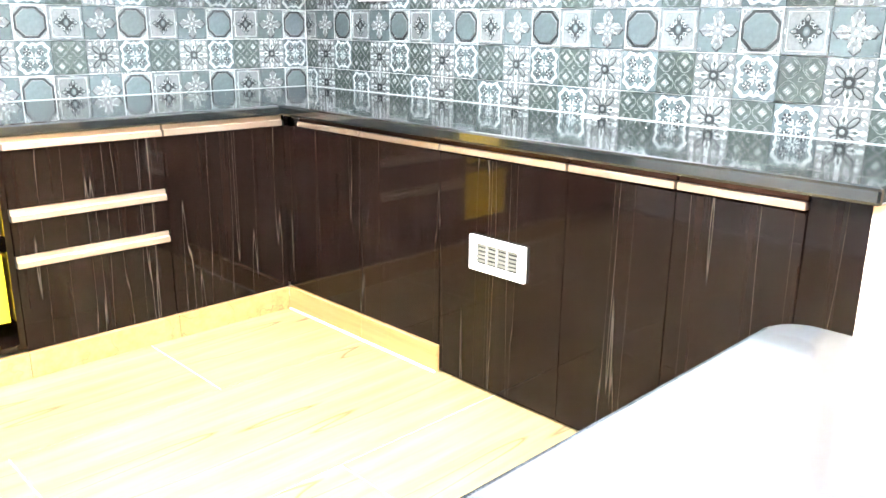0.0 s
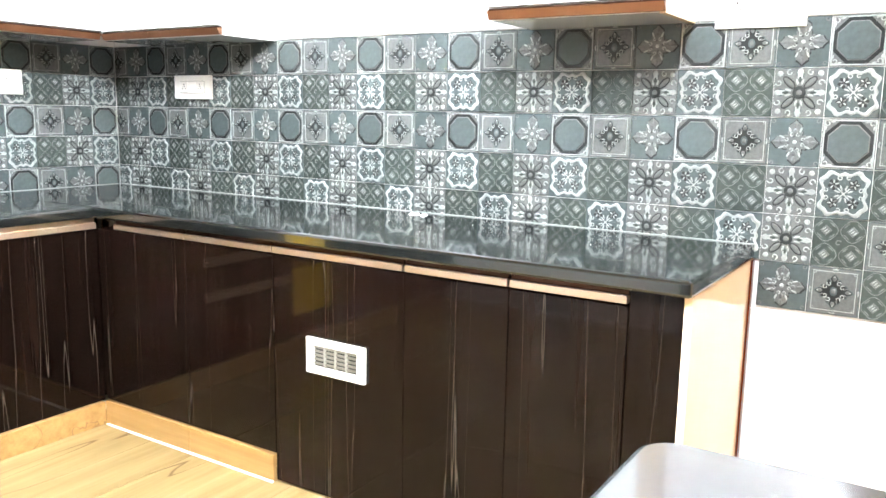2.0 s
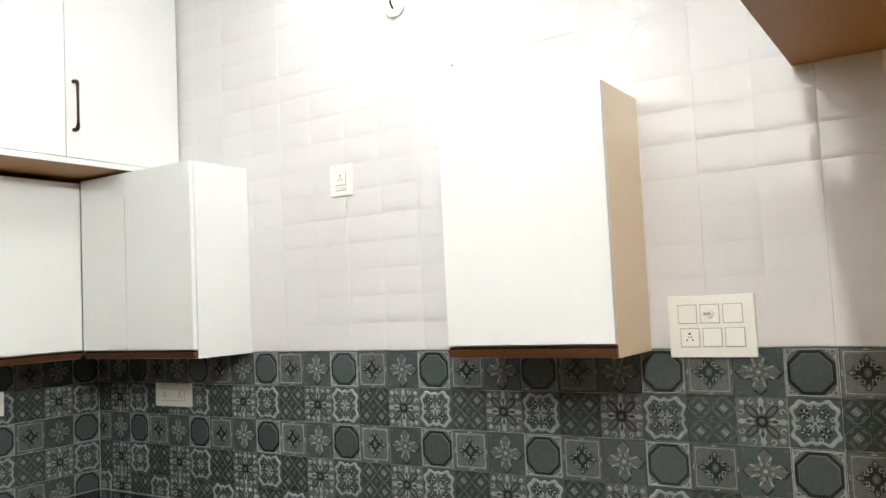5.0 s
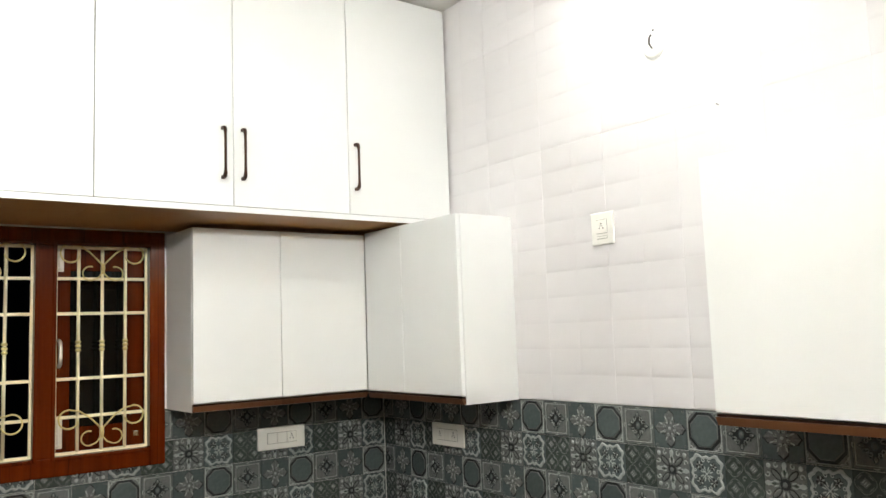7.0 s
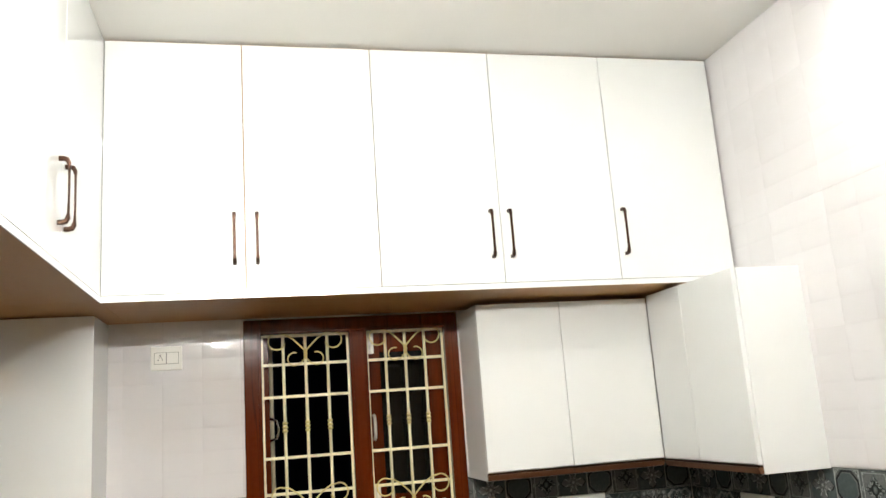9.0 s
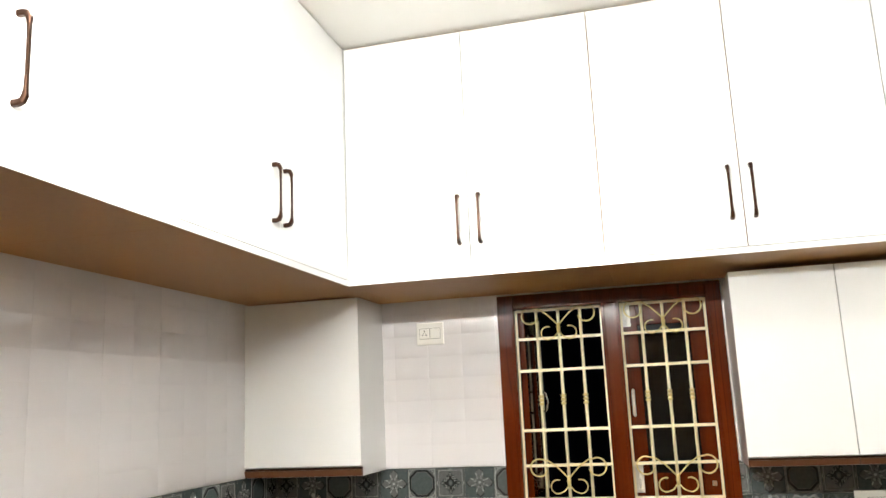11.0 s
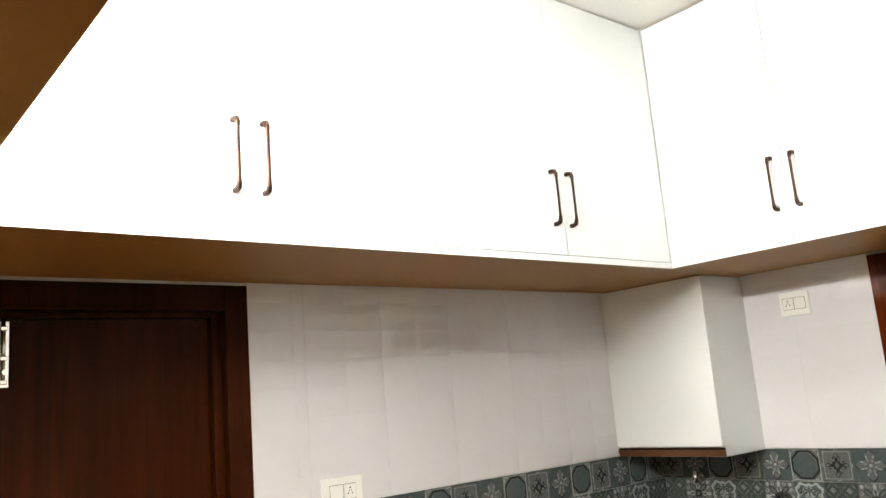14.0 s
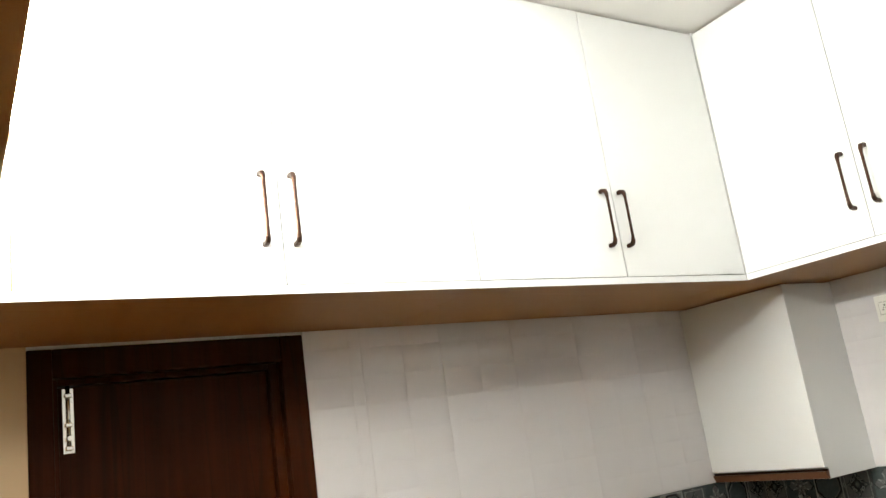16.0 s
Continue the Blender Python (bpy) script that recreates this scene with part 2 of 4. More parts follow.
structure("trim", box(EAST - 0.004, EAST + 0.2, SOUTH_EDGE - 0.018, SOUTH_EDGE, 0, HEAD, 0.002), PAINT, "white painted edge of the wall end", "trim")


# ---- loft cabinets ----
def handle_mesh():
    """A bow handle, 0.19 long, standing along z, its foot plane at y = 0, towards -y."""
    bm = bmesh.new()
    half = [(0.0, 0.0905, 0.0066), (-0.012, 0.0905, 0.0066), (-0.0215, 0.0880, 0.0066), (-0.0265, 0.0780, 0.0062), (-0.0275, 0.0660, 0.0048), (-0.0280, 0.035, 0.0046), (-0.0280, 0.0, 0.0046)]
    line = half + [(y, -z, w) for y, z, w in half[-2::-1]]
    rings = []
    for k, (y, z, w) in enumerate(line):
        y0, z0, _ = line[max(k - 1, 0)]
        y1, z1, _ = line[min(k + 1, len(line) - 1)]
        d = Vector((0, y1 - y0, z1 - z0)).normalized()
        n, t = Vector((0, -d.z, d.y)), 0.0028 + 0.0040 * min(1.0, max(0.0, (abs(z) - 0.062) / 0.02))
        rings.append([bm.verts.new(Vector((sx * w * q, y, z)) + n * sn * t) for sx, sn, q in ((1, 1, 0.62), (1, 0.55, 1), (1, -0.55, 1), (1, -1, 0.62), (-1, -1, 0.62), (-1, -0.55, 1), (-1, 0.55, 1), (-1, 1, 0.62))])
    for a, c in zip(rings, rings[1:]):
        for k in range(8):
            bm.faces.new((a[k], a[(k + 1) % 8], c[(k + 1) % 8], c[k]))
    bm.faces.new(rings[0][::-1])
    bm.faces.new(rings[-1])
    bmesh.ops.recalc_face_normals(bm, faces=bm.faces[:])
    me = bpy.data.meshes.new("handle")
    bm.to_mesh(me)
    bm.free()
    me.materials.append(BRONZE)
    return me


HANDLE = handle_mesh()


def handle_on(door, x, y, z, turn):
    h = new("handle", HANDLE)
    adopt(h, door)
    h.matrix_basis = pose(x, y, z, 0, 0, turn)
    return tagged(h, "bronze bow handle")


def loft_unit(axis, a0, a1, splits, handles, depth_to, label):
    """A loft cabinet unit along x (axis 'x', front at y=0) or y (axis 'y', front at x=0)."""
    def bx(u0, u1, d0, d1, z0, z1, bev=0.0):
        # d is the distance behind the front plane
        return box(u0, u1, d0, d1, z0, z1, bev) if axis == "x" else box(-d1, -d0, u0, u1, z0, z1, bev)
    base = ((a0 + a1) / 2, depth_to / 2, HEAD) if axis == "x" else (-depth_to / 2, (a0 + a1) / 2, HEAD)
    t = thing("loft_cabinet", base, label, "cabinet", "white loft cabinets under the ceiling")
    # tan instead of white: puts the shade of the door gaps into the colour
    part("body", bx(a0 + 0.001, a1 - 0.001, 0.020, depth_to, HEAD + 0.019, CEIL - 0.002), SOFFIT, t, "carcass coloured tan so the door gaps read as shaded")
    part("bottom_panel", bx(a0 + 0.0005, a1 - 0.0005, 0.004, depth_to, HEAD, HEAD + 0.018), SOFFIT, t, "tan laminate underside")
    part("edge_strip", bx(a0, a1, 0.0, 0.004, HEAD - 0.001, HEAD + 0.021, 0.001), WHITE_GLOSS, t)
    if splits[0] - a0 > 0.02:
        part("filler_panel", bx(a0 + 0.001, splits[0] - 0.0022, 0.001, 0.018, HEAD + 0.0228, CEIL - 0.003, 0.0006), WHITE_GLOSS, t)
    for i, (d0, d1) in enumerate(zip(splits, splits[1:])):
        tilt, gap = random.uniform(-0.0008, 0.0008), 0.0016 if axis == "x" else 0.0023
        door = part("door", bx(d0 + gap, d1 - gap, 0.0 + tilt, 0.018, HEAD + 0.0228, CEIL - 0.012, 0.0008), WHITE_GLOSS, t)
        for u in handles:
            if d0 < u < d1:
                handle_on(door, *((u, 0.0, 2.335, 0) if axis == "x" else (0.0, u, 2.335, 90)))
    return t


BJ = [0.0, 0.486, 0.973, 1.453, 1.937, EAST - 0.012]
loft_unit("x", BJ[0], BJ[2], BJ[:3], (0.448, 0.528), NORTH, "glossy white two-door loft cabinet above the window")
loft_unit("x", BJ[2], BJ[4], BJ[2:5], (1.412, 1.488), NORTH, "glossy white two-door loft cabinet above the wall cabinets")
loft_unit("x", BJ[4], BJ[5], BJ[4:], (1.969,), NORTH, "glossy white single-door loft cabinet in the corner")
CJ = [-2.318, -1.722, -1.149, -0.580, -0.003]
loft_unit("y", -2.398, CJ[2], CJ[:3], (-1.769, -1.689), 0.59, "glossy white two-door loft cabinet above the brown door")
loft_unit("y", CJ[2], 0.0, CJ[2:], (-0.630, -0.551), 0.59, "glossy white two-door loft cabinet above the tiled wall")
corner = thing("loft_corner_box", (-0.3, 0.3, HEAD), "white closed corner box between the loft cabinets", "cabinet")
part("body", box(WEST, -0.001, 0.001, NORTH, HEAD + 0.019, CEIL - 0.002), WHITE_GLOSS, corner)
part("bottom_panel", box(WEST, -0.0005, 0.0005, NORTH, HEAD, HEAD + 0.018), SOFFIT, corner, "tan laminate underside")
hall_loft = thing("loft_cabinet", (0.9, HALL_Y - 0.3, HEAD), "white loft box with a brown underside over the opening", "cabinet", "white loft cabinets under the ceiling")
part("body", box(WEST, EAST - 0.001, HALL_Y - 0.62, HALL_Y + 0.018, HEAD + 0.019, CEIL - 0.002), WHITE_GLOSS, hall_loft)
part("bottom_panel", box(WEST, EAST - 0.001, HALL_Y - 0.62, HALL_Y + 0.020, HEAD - 0.002, HEAD + 0.018), SOFFIT, hall_loft, "tan brown laminate underside")


def tube_light(at, length, axis, mat, label):
    t = thing("tube_light", at, label, "lamp")
    x, y, z = at
    h = length / 2
    if axis == "x":
        part("batten", box(x - h - 0.02, x + h + 0.02, y - 0.035, y - 0.012, z - 0.02, z + 0.03, 0.004), PLASTIC, t)
        part("tube", tube_along([(x - h, y + 0.012, z), (x + h, y + 0.012, z)], 0.014, 12), mat, t)
    elif axis == "y":
        part("batten", box(x - 0.041, x - 0.016, y - h - 0.02, y + h + 0.02, z - 0.02, z + 0.03, 0.004), PLASTIC, t)
        part("tube", tube_along([(x, y - h, z), (x, y + h, z)], 0.014, 12), mat, t)
    elif axis == "back":
        part("batten", box(x - h - 0.02, x + h + 0.02, y + 0.030, y + 0.0595, z - 0.02, z + 0.03, 0.004), PLASTIC, t)
        part("tube", tube_along([(x - h, y + 0.010, z), (x + h, y + 0.010, z)], 0.014, 12), mat, t)


tube_light((0.56, HALL_Y + 0.0525, 2.48), 0.90, "x", TUBE, "white tube lamp on the front of the loft box")


def ceiling_panel(x, y):
    t = thing("ceiling_light", (x, y, CEIL), "round flat white ceiling light with a thin rim", "lamp", "round ceiling lights")
    rim = bmesh.new()
    prof = ((0.088, 0.0), (0.090, -0.010), (0.098, -0.011), (0.103, -0.006), (0.104, 0.0))
    rings = [[rim.verts.new((x + r * math.cos(a), y + r * math.sin(a), CEIL - 0.001 + z)) for a in (2 * math.pi * k / 32 for k in range(32))] for r, z in prof]
    for a, b in zip(rings, rings[1:]):
        for k in range(32):
            rim.faces.new((a[k], a[(k + 1) % 32], b[(k + 1) % 32], b[k])).smooth = True
    bmesh.ops.recalc_face_normals(rim, faces=rim.faces[:])
    part("rim", rim, PLASTIC, t)
    part("diffuser", tube_along([(x, y, CEIL - 0.002), (x, y, CEIL - 0.008)], 0.0875, 32), PANEL, t, "glowing white diffuser")


ceiling_panel(0.24, -1.17)
ceiling_panel(2.12, -1.17)
tube_light((0.4, -5.965, 2.40), 1.15, "x", TUBE_WARM, "warm tube lamp on the hall wall")
# two added, unseen fill tubes that brighten the hall and the display shelf
tube_light((2.0, HALL_Y - 0.678, 2.62), 1.1, "back", HALL_FILL, "added warm fill tube behind the loft box")
tube_light((EAST + 0.2395, -2.05, 2.42), 0.6, "y", HALL_FILL, "added warm fill tube on the back of the kitchen wall")


# ---- wall cabinets ----
def strip_pull(t, x0, x1, y0, y1, z0, z1, groove=BRONZE, share=0.78, lean=0.012):
    """A metal edge pull: a lip below, leaning back towards its foot, and a finger groove above it."""
    lip = z0 + (z1 - z0) * share
    along_y = x1 - x0 < y1 - y0
    bm = box(x0, x1, y0, y1, z0, lip, 0.0 if lean else 0.002)
    for v in bm.verts:
        if lean and v.co.z < z0 + 0.001:
            if along_y and v.co.x < x0 + 0.001:
                v.co.x += lean
            elif not along_y and v.co.y < y0 + 0.001:
                v.co.y += lean
    # leaning lips take the brown that stands in for reflected dark tiles
    h = part("handle", bm, DARK_STRIP if lean else STRIP, t, "metal edge pull with its dark reflection coloured in brown" if lean else "champagne metal edge pull")
    deep = 0.010
    if along_y:
        back = box(x0 + deep, x1, y0, y1, lip, z1)
    else:
        back = box(x0, x1, y0 + deep, y1, lip, z1)
    ob = mesh_object("finger_groove", back, groove)
    adopt(ob, t)
    return h


wc = thing("wall_cabinet", (1.77, 0.44, 1.385), "glossy white two-door wall cabinet beside the window", "cabinet", "white wall cabinets")
part("body", box(1.402, 2.17, 0.300, NORTH, 1.390, HEAD - 0.02, 0.001), WHITE_GLOSS, wc)
for x0, x1 in ((1.402, 1.766), (1.769, 2.170)):
    d = part("door", box(x0, x1, 0.280, 0.298, 1.425, HEAD - 0.022, 0.0012), WHITE_GLOSS, wc)
    strip_pull(d, x0, x1, 0.276, 0.299, 1.392, 1.420)
wa = thing("wall_cabinet", (2.31, 0.1, 1.385), "glossy white corner wall cabinet on the tiled wall", "cabinet", "white wall cabinets")
part("body", box(2.193, EAST, -0.380, 0.298, 1.388, HEAD - 0.012, 0.001), WHITE_GLOSS, wa)
for y0, y1 in ((-0.378, -0.003), (0.0, 0.279)):
    d = part("door", box(2.173, 2.191, y0, y1, 1.422, HEAD - 0.013, 0.0012), WHITE_GLOSS, wa)
    strip_pull(d, 2.169, 2.192, y0, y1, 1.390, 1.418)
w2 = thing("wall_cabinet", (2.31, -1.7, 1.385), "glossy white single wall cabinet with a cream side panel", "cabinet", "white wall cabinets")
part("body", box(2.195, EAST, -1.936, -1.455, 1.388, 2.105, 0.001), WHITE_GLOSS, w2)
part("side_panel", box(2.195, EAST, -1.955, -1.937, 1.386, 2.106, 0.001), CREAM_SIDE, w2, "cream laminate side")
d = part("door", box(2.175, 2.193, -1.955, -1.455, 1.424, 2.106, 0.0012), WHITE_GLOSS, w2)
strip_pull(d, 2.171, 2.194, -1.955, -1.455, 1.390, 1.419)
wn = thing("wall_cabinet", (-0.33, 0.44, 1.385), "glossy white single wall cabinet in the window corner", "cabinet", "white wall cabinets")
part("body", box(WEST, -0.071, 0.300, NORTH, 1.390, HEAD - 0.004, 0.001), WHITE_GLOSS, wn)
d = part("door", box(WEST + 0.002, -0.069, 0.278, 0.298, 1.432, HEAD - 0.006, 0.0012), WHITE_GLOSS, wn)
strip_pull(d, WEST + 0.002, -0.069, 0.276, 0.299, 1.392, 1.426)


# ---- base cabinets and worktops ----
FX, FY = 1.856, -0.090
slab = bmesh.new()
box(1.832, EAST, -2.160, NORTH, COUNTER - 0.038, COUNTER, 0.008, slab)
worktop = thing("worktop", (2.1, -0.9, COUNTER), "polished black granite worktop along two walls", "worktop")
part("slab", slab, GRANITE, worktop)
part("slab", box(WEST, 1.8325, -0.114, NORTH, COUNTER - 0.038, COUNTER, 0.008), GRANITE, worktop)

part("sealant", box(EAST - 0.007, EAST - 0.001, -2.158, NORTH - 0.008, COUNTER, COUNTER + 0.0028, 0.0008), TILE_PALE, worktop, "pale sealant line")
part("sealant", box(WEST + 0.01, EAST - 0.008, NORTH - 0.007, NORTH - 0.001, COUNTER, COUNTER + 0.0028, 0.0008), TILE_PALE, worktop, "pale sealant line")


def base_front(x0, x1, y0, y1, z0, z1, t, name="door"):
    return part(name, box(x0, x1, y0, y1, z0, z1, 0.0012), DARK_WOOD, t)


east_units = ((-0.095, -0.547, 0.092), (-0.550, -0.930, 0.092), (-0.933, -1.404, 0.006), (-1.407, -1.715, 0.006), (-1.718, -2.017, 0.006))
for ya, yb, z0 in east_units:
    t = thing("base_cabinet", (2.1, (ya + yb) / 2, 0), "dark veined glossy base cabinet under the granite worktop", "cabinet", "dark base cabinets")
    part("body", box(FX + 0.02, EAST, yb, ya, max(z0, 0.006), COUNTER - 0.040), DARK_WOOD, t)
    d = base_front(FX, FX + 0.018, yb, ya, z0, 0.712, t)
    strip_pull(d, FX - 0.006, FX + 0.018, yb + 0.002, min(ya, -0.190) - 0.002, 0.718, 0.7515, BRONZE, 0.55, 0.0)
    if z0 > 0.05:
        part("kick_board", box(FX - 0.012, FX + 0.010, yb, min(ya, -0.104), 0.0, 0.088, 0.002), SKIRT_WOOD, t, "honey wood kick board")
        part("sealant", box(FX - 0.020, FX - 0.012, yb, min(ya, -0.112), 0.0, 0.005, 0.001), PLASTIC, t, "white sealant line")
fill = thing("end_panel", (2.1, -2.09, 0), "dark front filler with a cream end panel on the cabinet row", "panel")
part("front", box(FX, FX + 0.018, -2.140, -2.020, 0.004, 0.752, 0.0012), DARK_WOOD, fill)
part("side", box(FX, EAST, -2.158, -2.1405, 0.004, 0.752, 0.001), CREAM_SIDE, fill, "cream laminate side")
part("edge_strip", box(EAST - 0.034, EAST - 0.006, -2.164, -2.1585, 0.004, 0.750, 0.001), BROWN_LAC, fill, "brown wooden edge strip")

corner_base = thing("base_cabinet", (1.62, 0.2, 0), "dark veined glossy base cabinet in the corner", "cabinet", "dark base cabinets")
part("body", box(1.388, 1.874, FY + 0.02, NORTH, 0.095, COUNTER - 0.040), DARK_WOOD, corner_base)
d = base_front(1.388, 1.853, FY, FY + 0.018, 0.086, 0.712, corner_base)
strip_pull(d, 1.390, 1.851, FY - 0.006, FY + 0.018, 0.713, 0.7515, STRIP, 0.55, 0.0)
part("kick_board", box(1.388, 1.844, FY - 0.014, FY + 0.01, 0.0, 0.084, 0.002), SKIRT_WOOD, corner_base, "honey wood kick board")
drawers = thing("drawer_cabinet", (1.14, 0.2, 0), "dark veined glossy cabinet with three drawers", "cabinet", "dark base cabinets")
part("body", box(0.892, 1.385, FY + 0.02, NORTH, 0.095, COUNTER - 0.040), DARK_WOOD, drawers)
for z0, z1 in ((0.086, 0.352), (0.392, 0.497), (0.537, 0.712)):
    d = base_front(0.893, 1.384, FY, FY + 0.018, z0, z1, drawers, "drawer_front")
    strip_pull(d, 0.895, 1.382, FY - 0.008, FY + 0.018, z1 + 0.001, z1 + 0.0385, STRIP, 0.55, 0.0)
part("kick_board", box(0.892, 1.386, FY - 0.014, FY + 0.01, 0.0, 0.084, 0.002), SKIRT_WOOD, drawers, "honey wood kick board")
openu = thing("open_base_unit", (0.4, 0.2, 0), "open dark base unit with yellow shelves", "cabinet")
part("side", box(0.872, 0.890, FY, NORTH, 0.095, COUNTER - 0.040), DARK_WOOD, openu)
part("side", box(0.070, 0.088, FY, NORTH, 0.095, COUNTER - 0.040), DARK_WOOD, openu)
part("bottom", box(0.088, 0.872, FY, NORTH, 0.095, 0.113), DARK_WOOD, openu)
part("back", box(0.088, 0.872, NORTH - 0.02, NORTH, 0.113, COUNTER - 0.040), CHOCOLATE, openu)
for z0, z1 in ((0.180, 0.400), (0.450, 0.625)):
    tray = part("inner_drawer", box(0.56, 0.866, FY + 0.035, FY + 0.050, z0, z1, 0.002), YELLOW, openu, "yellow laminate inner drawer")
    part("drawer_side", box(0.852, 0.866, FY + 0.052, NORTH - 0.06, z0, z1 - 0.02), YELLOW, tray)
    part("drawer_side", box(0.560, 0.574, FY + 0.052, NORTH - 0.06, z0, z1 - 0.02), YELLOW, tray)
    part("drawer_floor", box(0.575, 0.851, FY + 0.052, NORTH - 0.06, z0, z0 + 0.012), YELLOW, tray)
part("partition", box(0.530, 0.548, FY + 0.01, NORTH - 0.021, 0.113, COUNTER - 0.040), DARK_WOOD, openu)
part("kick_board", box(0.070, 0.890, FY - 0.014, FY + 0.01, 0.0, 0.084, 0.002), SKIRT_WOOD, openu, "honey wood kick board")
westb = thing("base_cabinet", (-0.26, 0.2, 0), "dark veined glossy base cabinet under the sink", "cabinet", "dark base cabinets")
part("body", box(WEST, 0.068, FY + 0.02, NORTH, 0.095, COUNTER - 0.040), DARK_WOOD, westb)
base_front(WEST + 0.004, 0.066, FY, FY + 0.018, 0.095, 0.745, westb)

# breakfast counter at the opening
pen = thing("breakfast_counter", (0.1, -2.62, 0), "grey polished granite breakfast counter with a rounded corner", "counter")
pb = bmesh.new()
R, PX, PY = 0.035, 0.836, -2.392
outline = [(WEST, PY), *[(PX - R + R * math.sin(a), PY - R + R * math.cos(a)) for a in (math.pi / 2 * k / 6 for k in range(7))], (PX, -2.86), (WEST, -2.86)]
top = [pb.verts.new((x, y, 0.850)) for x, y in outline]
bot = [pb.verts.new((x, y, 0.815)) for x, y in outline]
pb.faces.new(top[::-1])
pb.faces.new(bot)
for i in range(len(outline)):
    j = (i + 1) % len(outline)
    pb.faces.new((top[i], top[j], bot[j], bot[i]))
bmesh.ops.recalc_face_normals(pb, faces=pb.faces[:])
bmesh.ops.bevel(pb, geom=[e for e in pb.edges if all(v.co.z > 0.84 for v in e.verts)], offset=0.006, segments=2, affect="EDGES", profile=0.5)
part("slab", pb, GREY_GRANITE, pen, "grey polished granite slab")
part("support", box(WEST + 0.002, PX - 0.05, -2.78, -2.47, 0.0, 0.814, 0.002), DARK_WOOD, pen, "dark veined panel support")

# vent plate in the base cabinet front
vent = thing("vent_plate", (FX, -1.175, 0.435), "white plastic vent plate with grey slats", "vent")
vb = bmesh.new()
for a in ((-1.282, -1.254, 0.382, 0.488), (-1.096, -1.068, 0.382, 0.488), (-1.254, -1.096, 0.382, 0.404), (-1.254, -1.096, 0.466, 0.488)):
    box(FX - 0.012, FX - 0.001, *a, 0.002, vb)
part("frame", vb, PLASTIC, vent)
# flat dark sheet, painted shade in place of a cavity
part("backing", box(FX - 0.003, FX - 0.001, -1.254, -1.096, 0.404, 0.466), HOLE_SHADE, vent)
for k in range(5):
    z = 0.410 + k * 0.012
    part("slat", box(FX - 0.009, FX - 0.004, -1.254, -1.096, z, z + 0.007, 0.001), VENT_SLAT, vent)
for y in (-1.214, -1.175, -1.136):
    part("divider", box(FX - 0.010, FX - 0.004, y - 0.003, y + 0.003, 0.404, 0.466), PLASTIC_GREY, vent)

# ---- window ----
window = thing("window_1", (0.93, NORTH, WZ0), "brown wooden window with cream iron grille, dark night outside", "window", "", "structure")
OPEN = ((0.533, 0.910), (0.982, 1.334))
OZ0, OZ1 = 1.245, 2.050
for name, a in (("jamb", (WX0, 0.533, WZ0, WZ1)), ("mullion", (0.910, 0.982, OZ0, OZ1)), ("jamb", (1.334, WX1, WZ0, WZ1)),
                ("head", (0.533, 1.334, OZ1, WZ1)), ("sill", (0.533, 1.334, WZ0, OZ0))):
    part(name, box(a[0], a[1], NORTH - 0.010, NORTH + 0.10, a[2], a[3], 0.004), BROWN_LAC, window)
for x0, x1 in OPEN:
    bead = bmesh.new()
    for a in ((x0 - 0.012, x0 + 0.002, OZ0 - 0.012, OZ1 + 0.012), (x1 - 0.002, x1 + 0.012, OZ0 - 0.012, OZ1 + 0.012),
              (x0 + 0.002, x1 - 0.002, OZ1 - 0.002, OZ1 + 0.012), (x0 + 0.002, x1 - 0.002, OZ0 - 0.012, OZ0 + 0.002)):
        box(a[0], a[1], NORTH - 0.016, NORTH - 0.009, a[2], a[3], 0.003, bead)
    part("bead", bead, BROWN_LAC, window)


def arc(cx, cz, r, a0, a1, n=10):
    return [(cx + r * math.cos(radians(a0 + (a1 - a0) * k / n)), cz + r * math.sin(radians(a0 + (a1 - a0) * k / n))) for k in range(n + 1)]


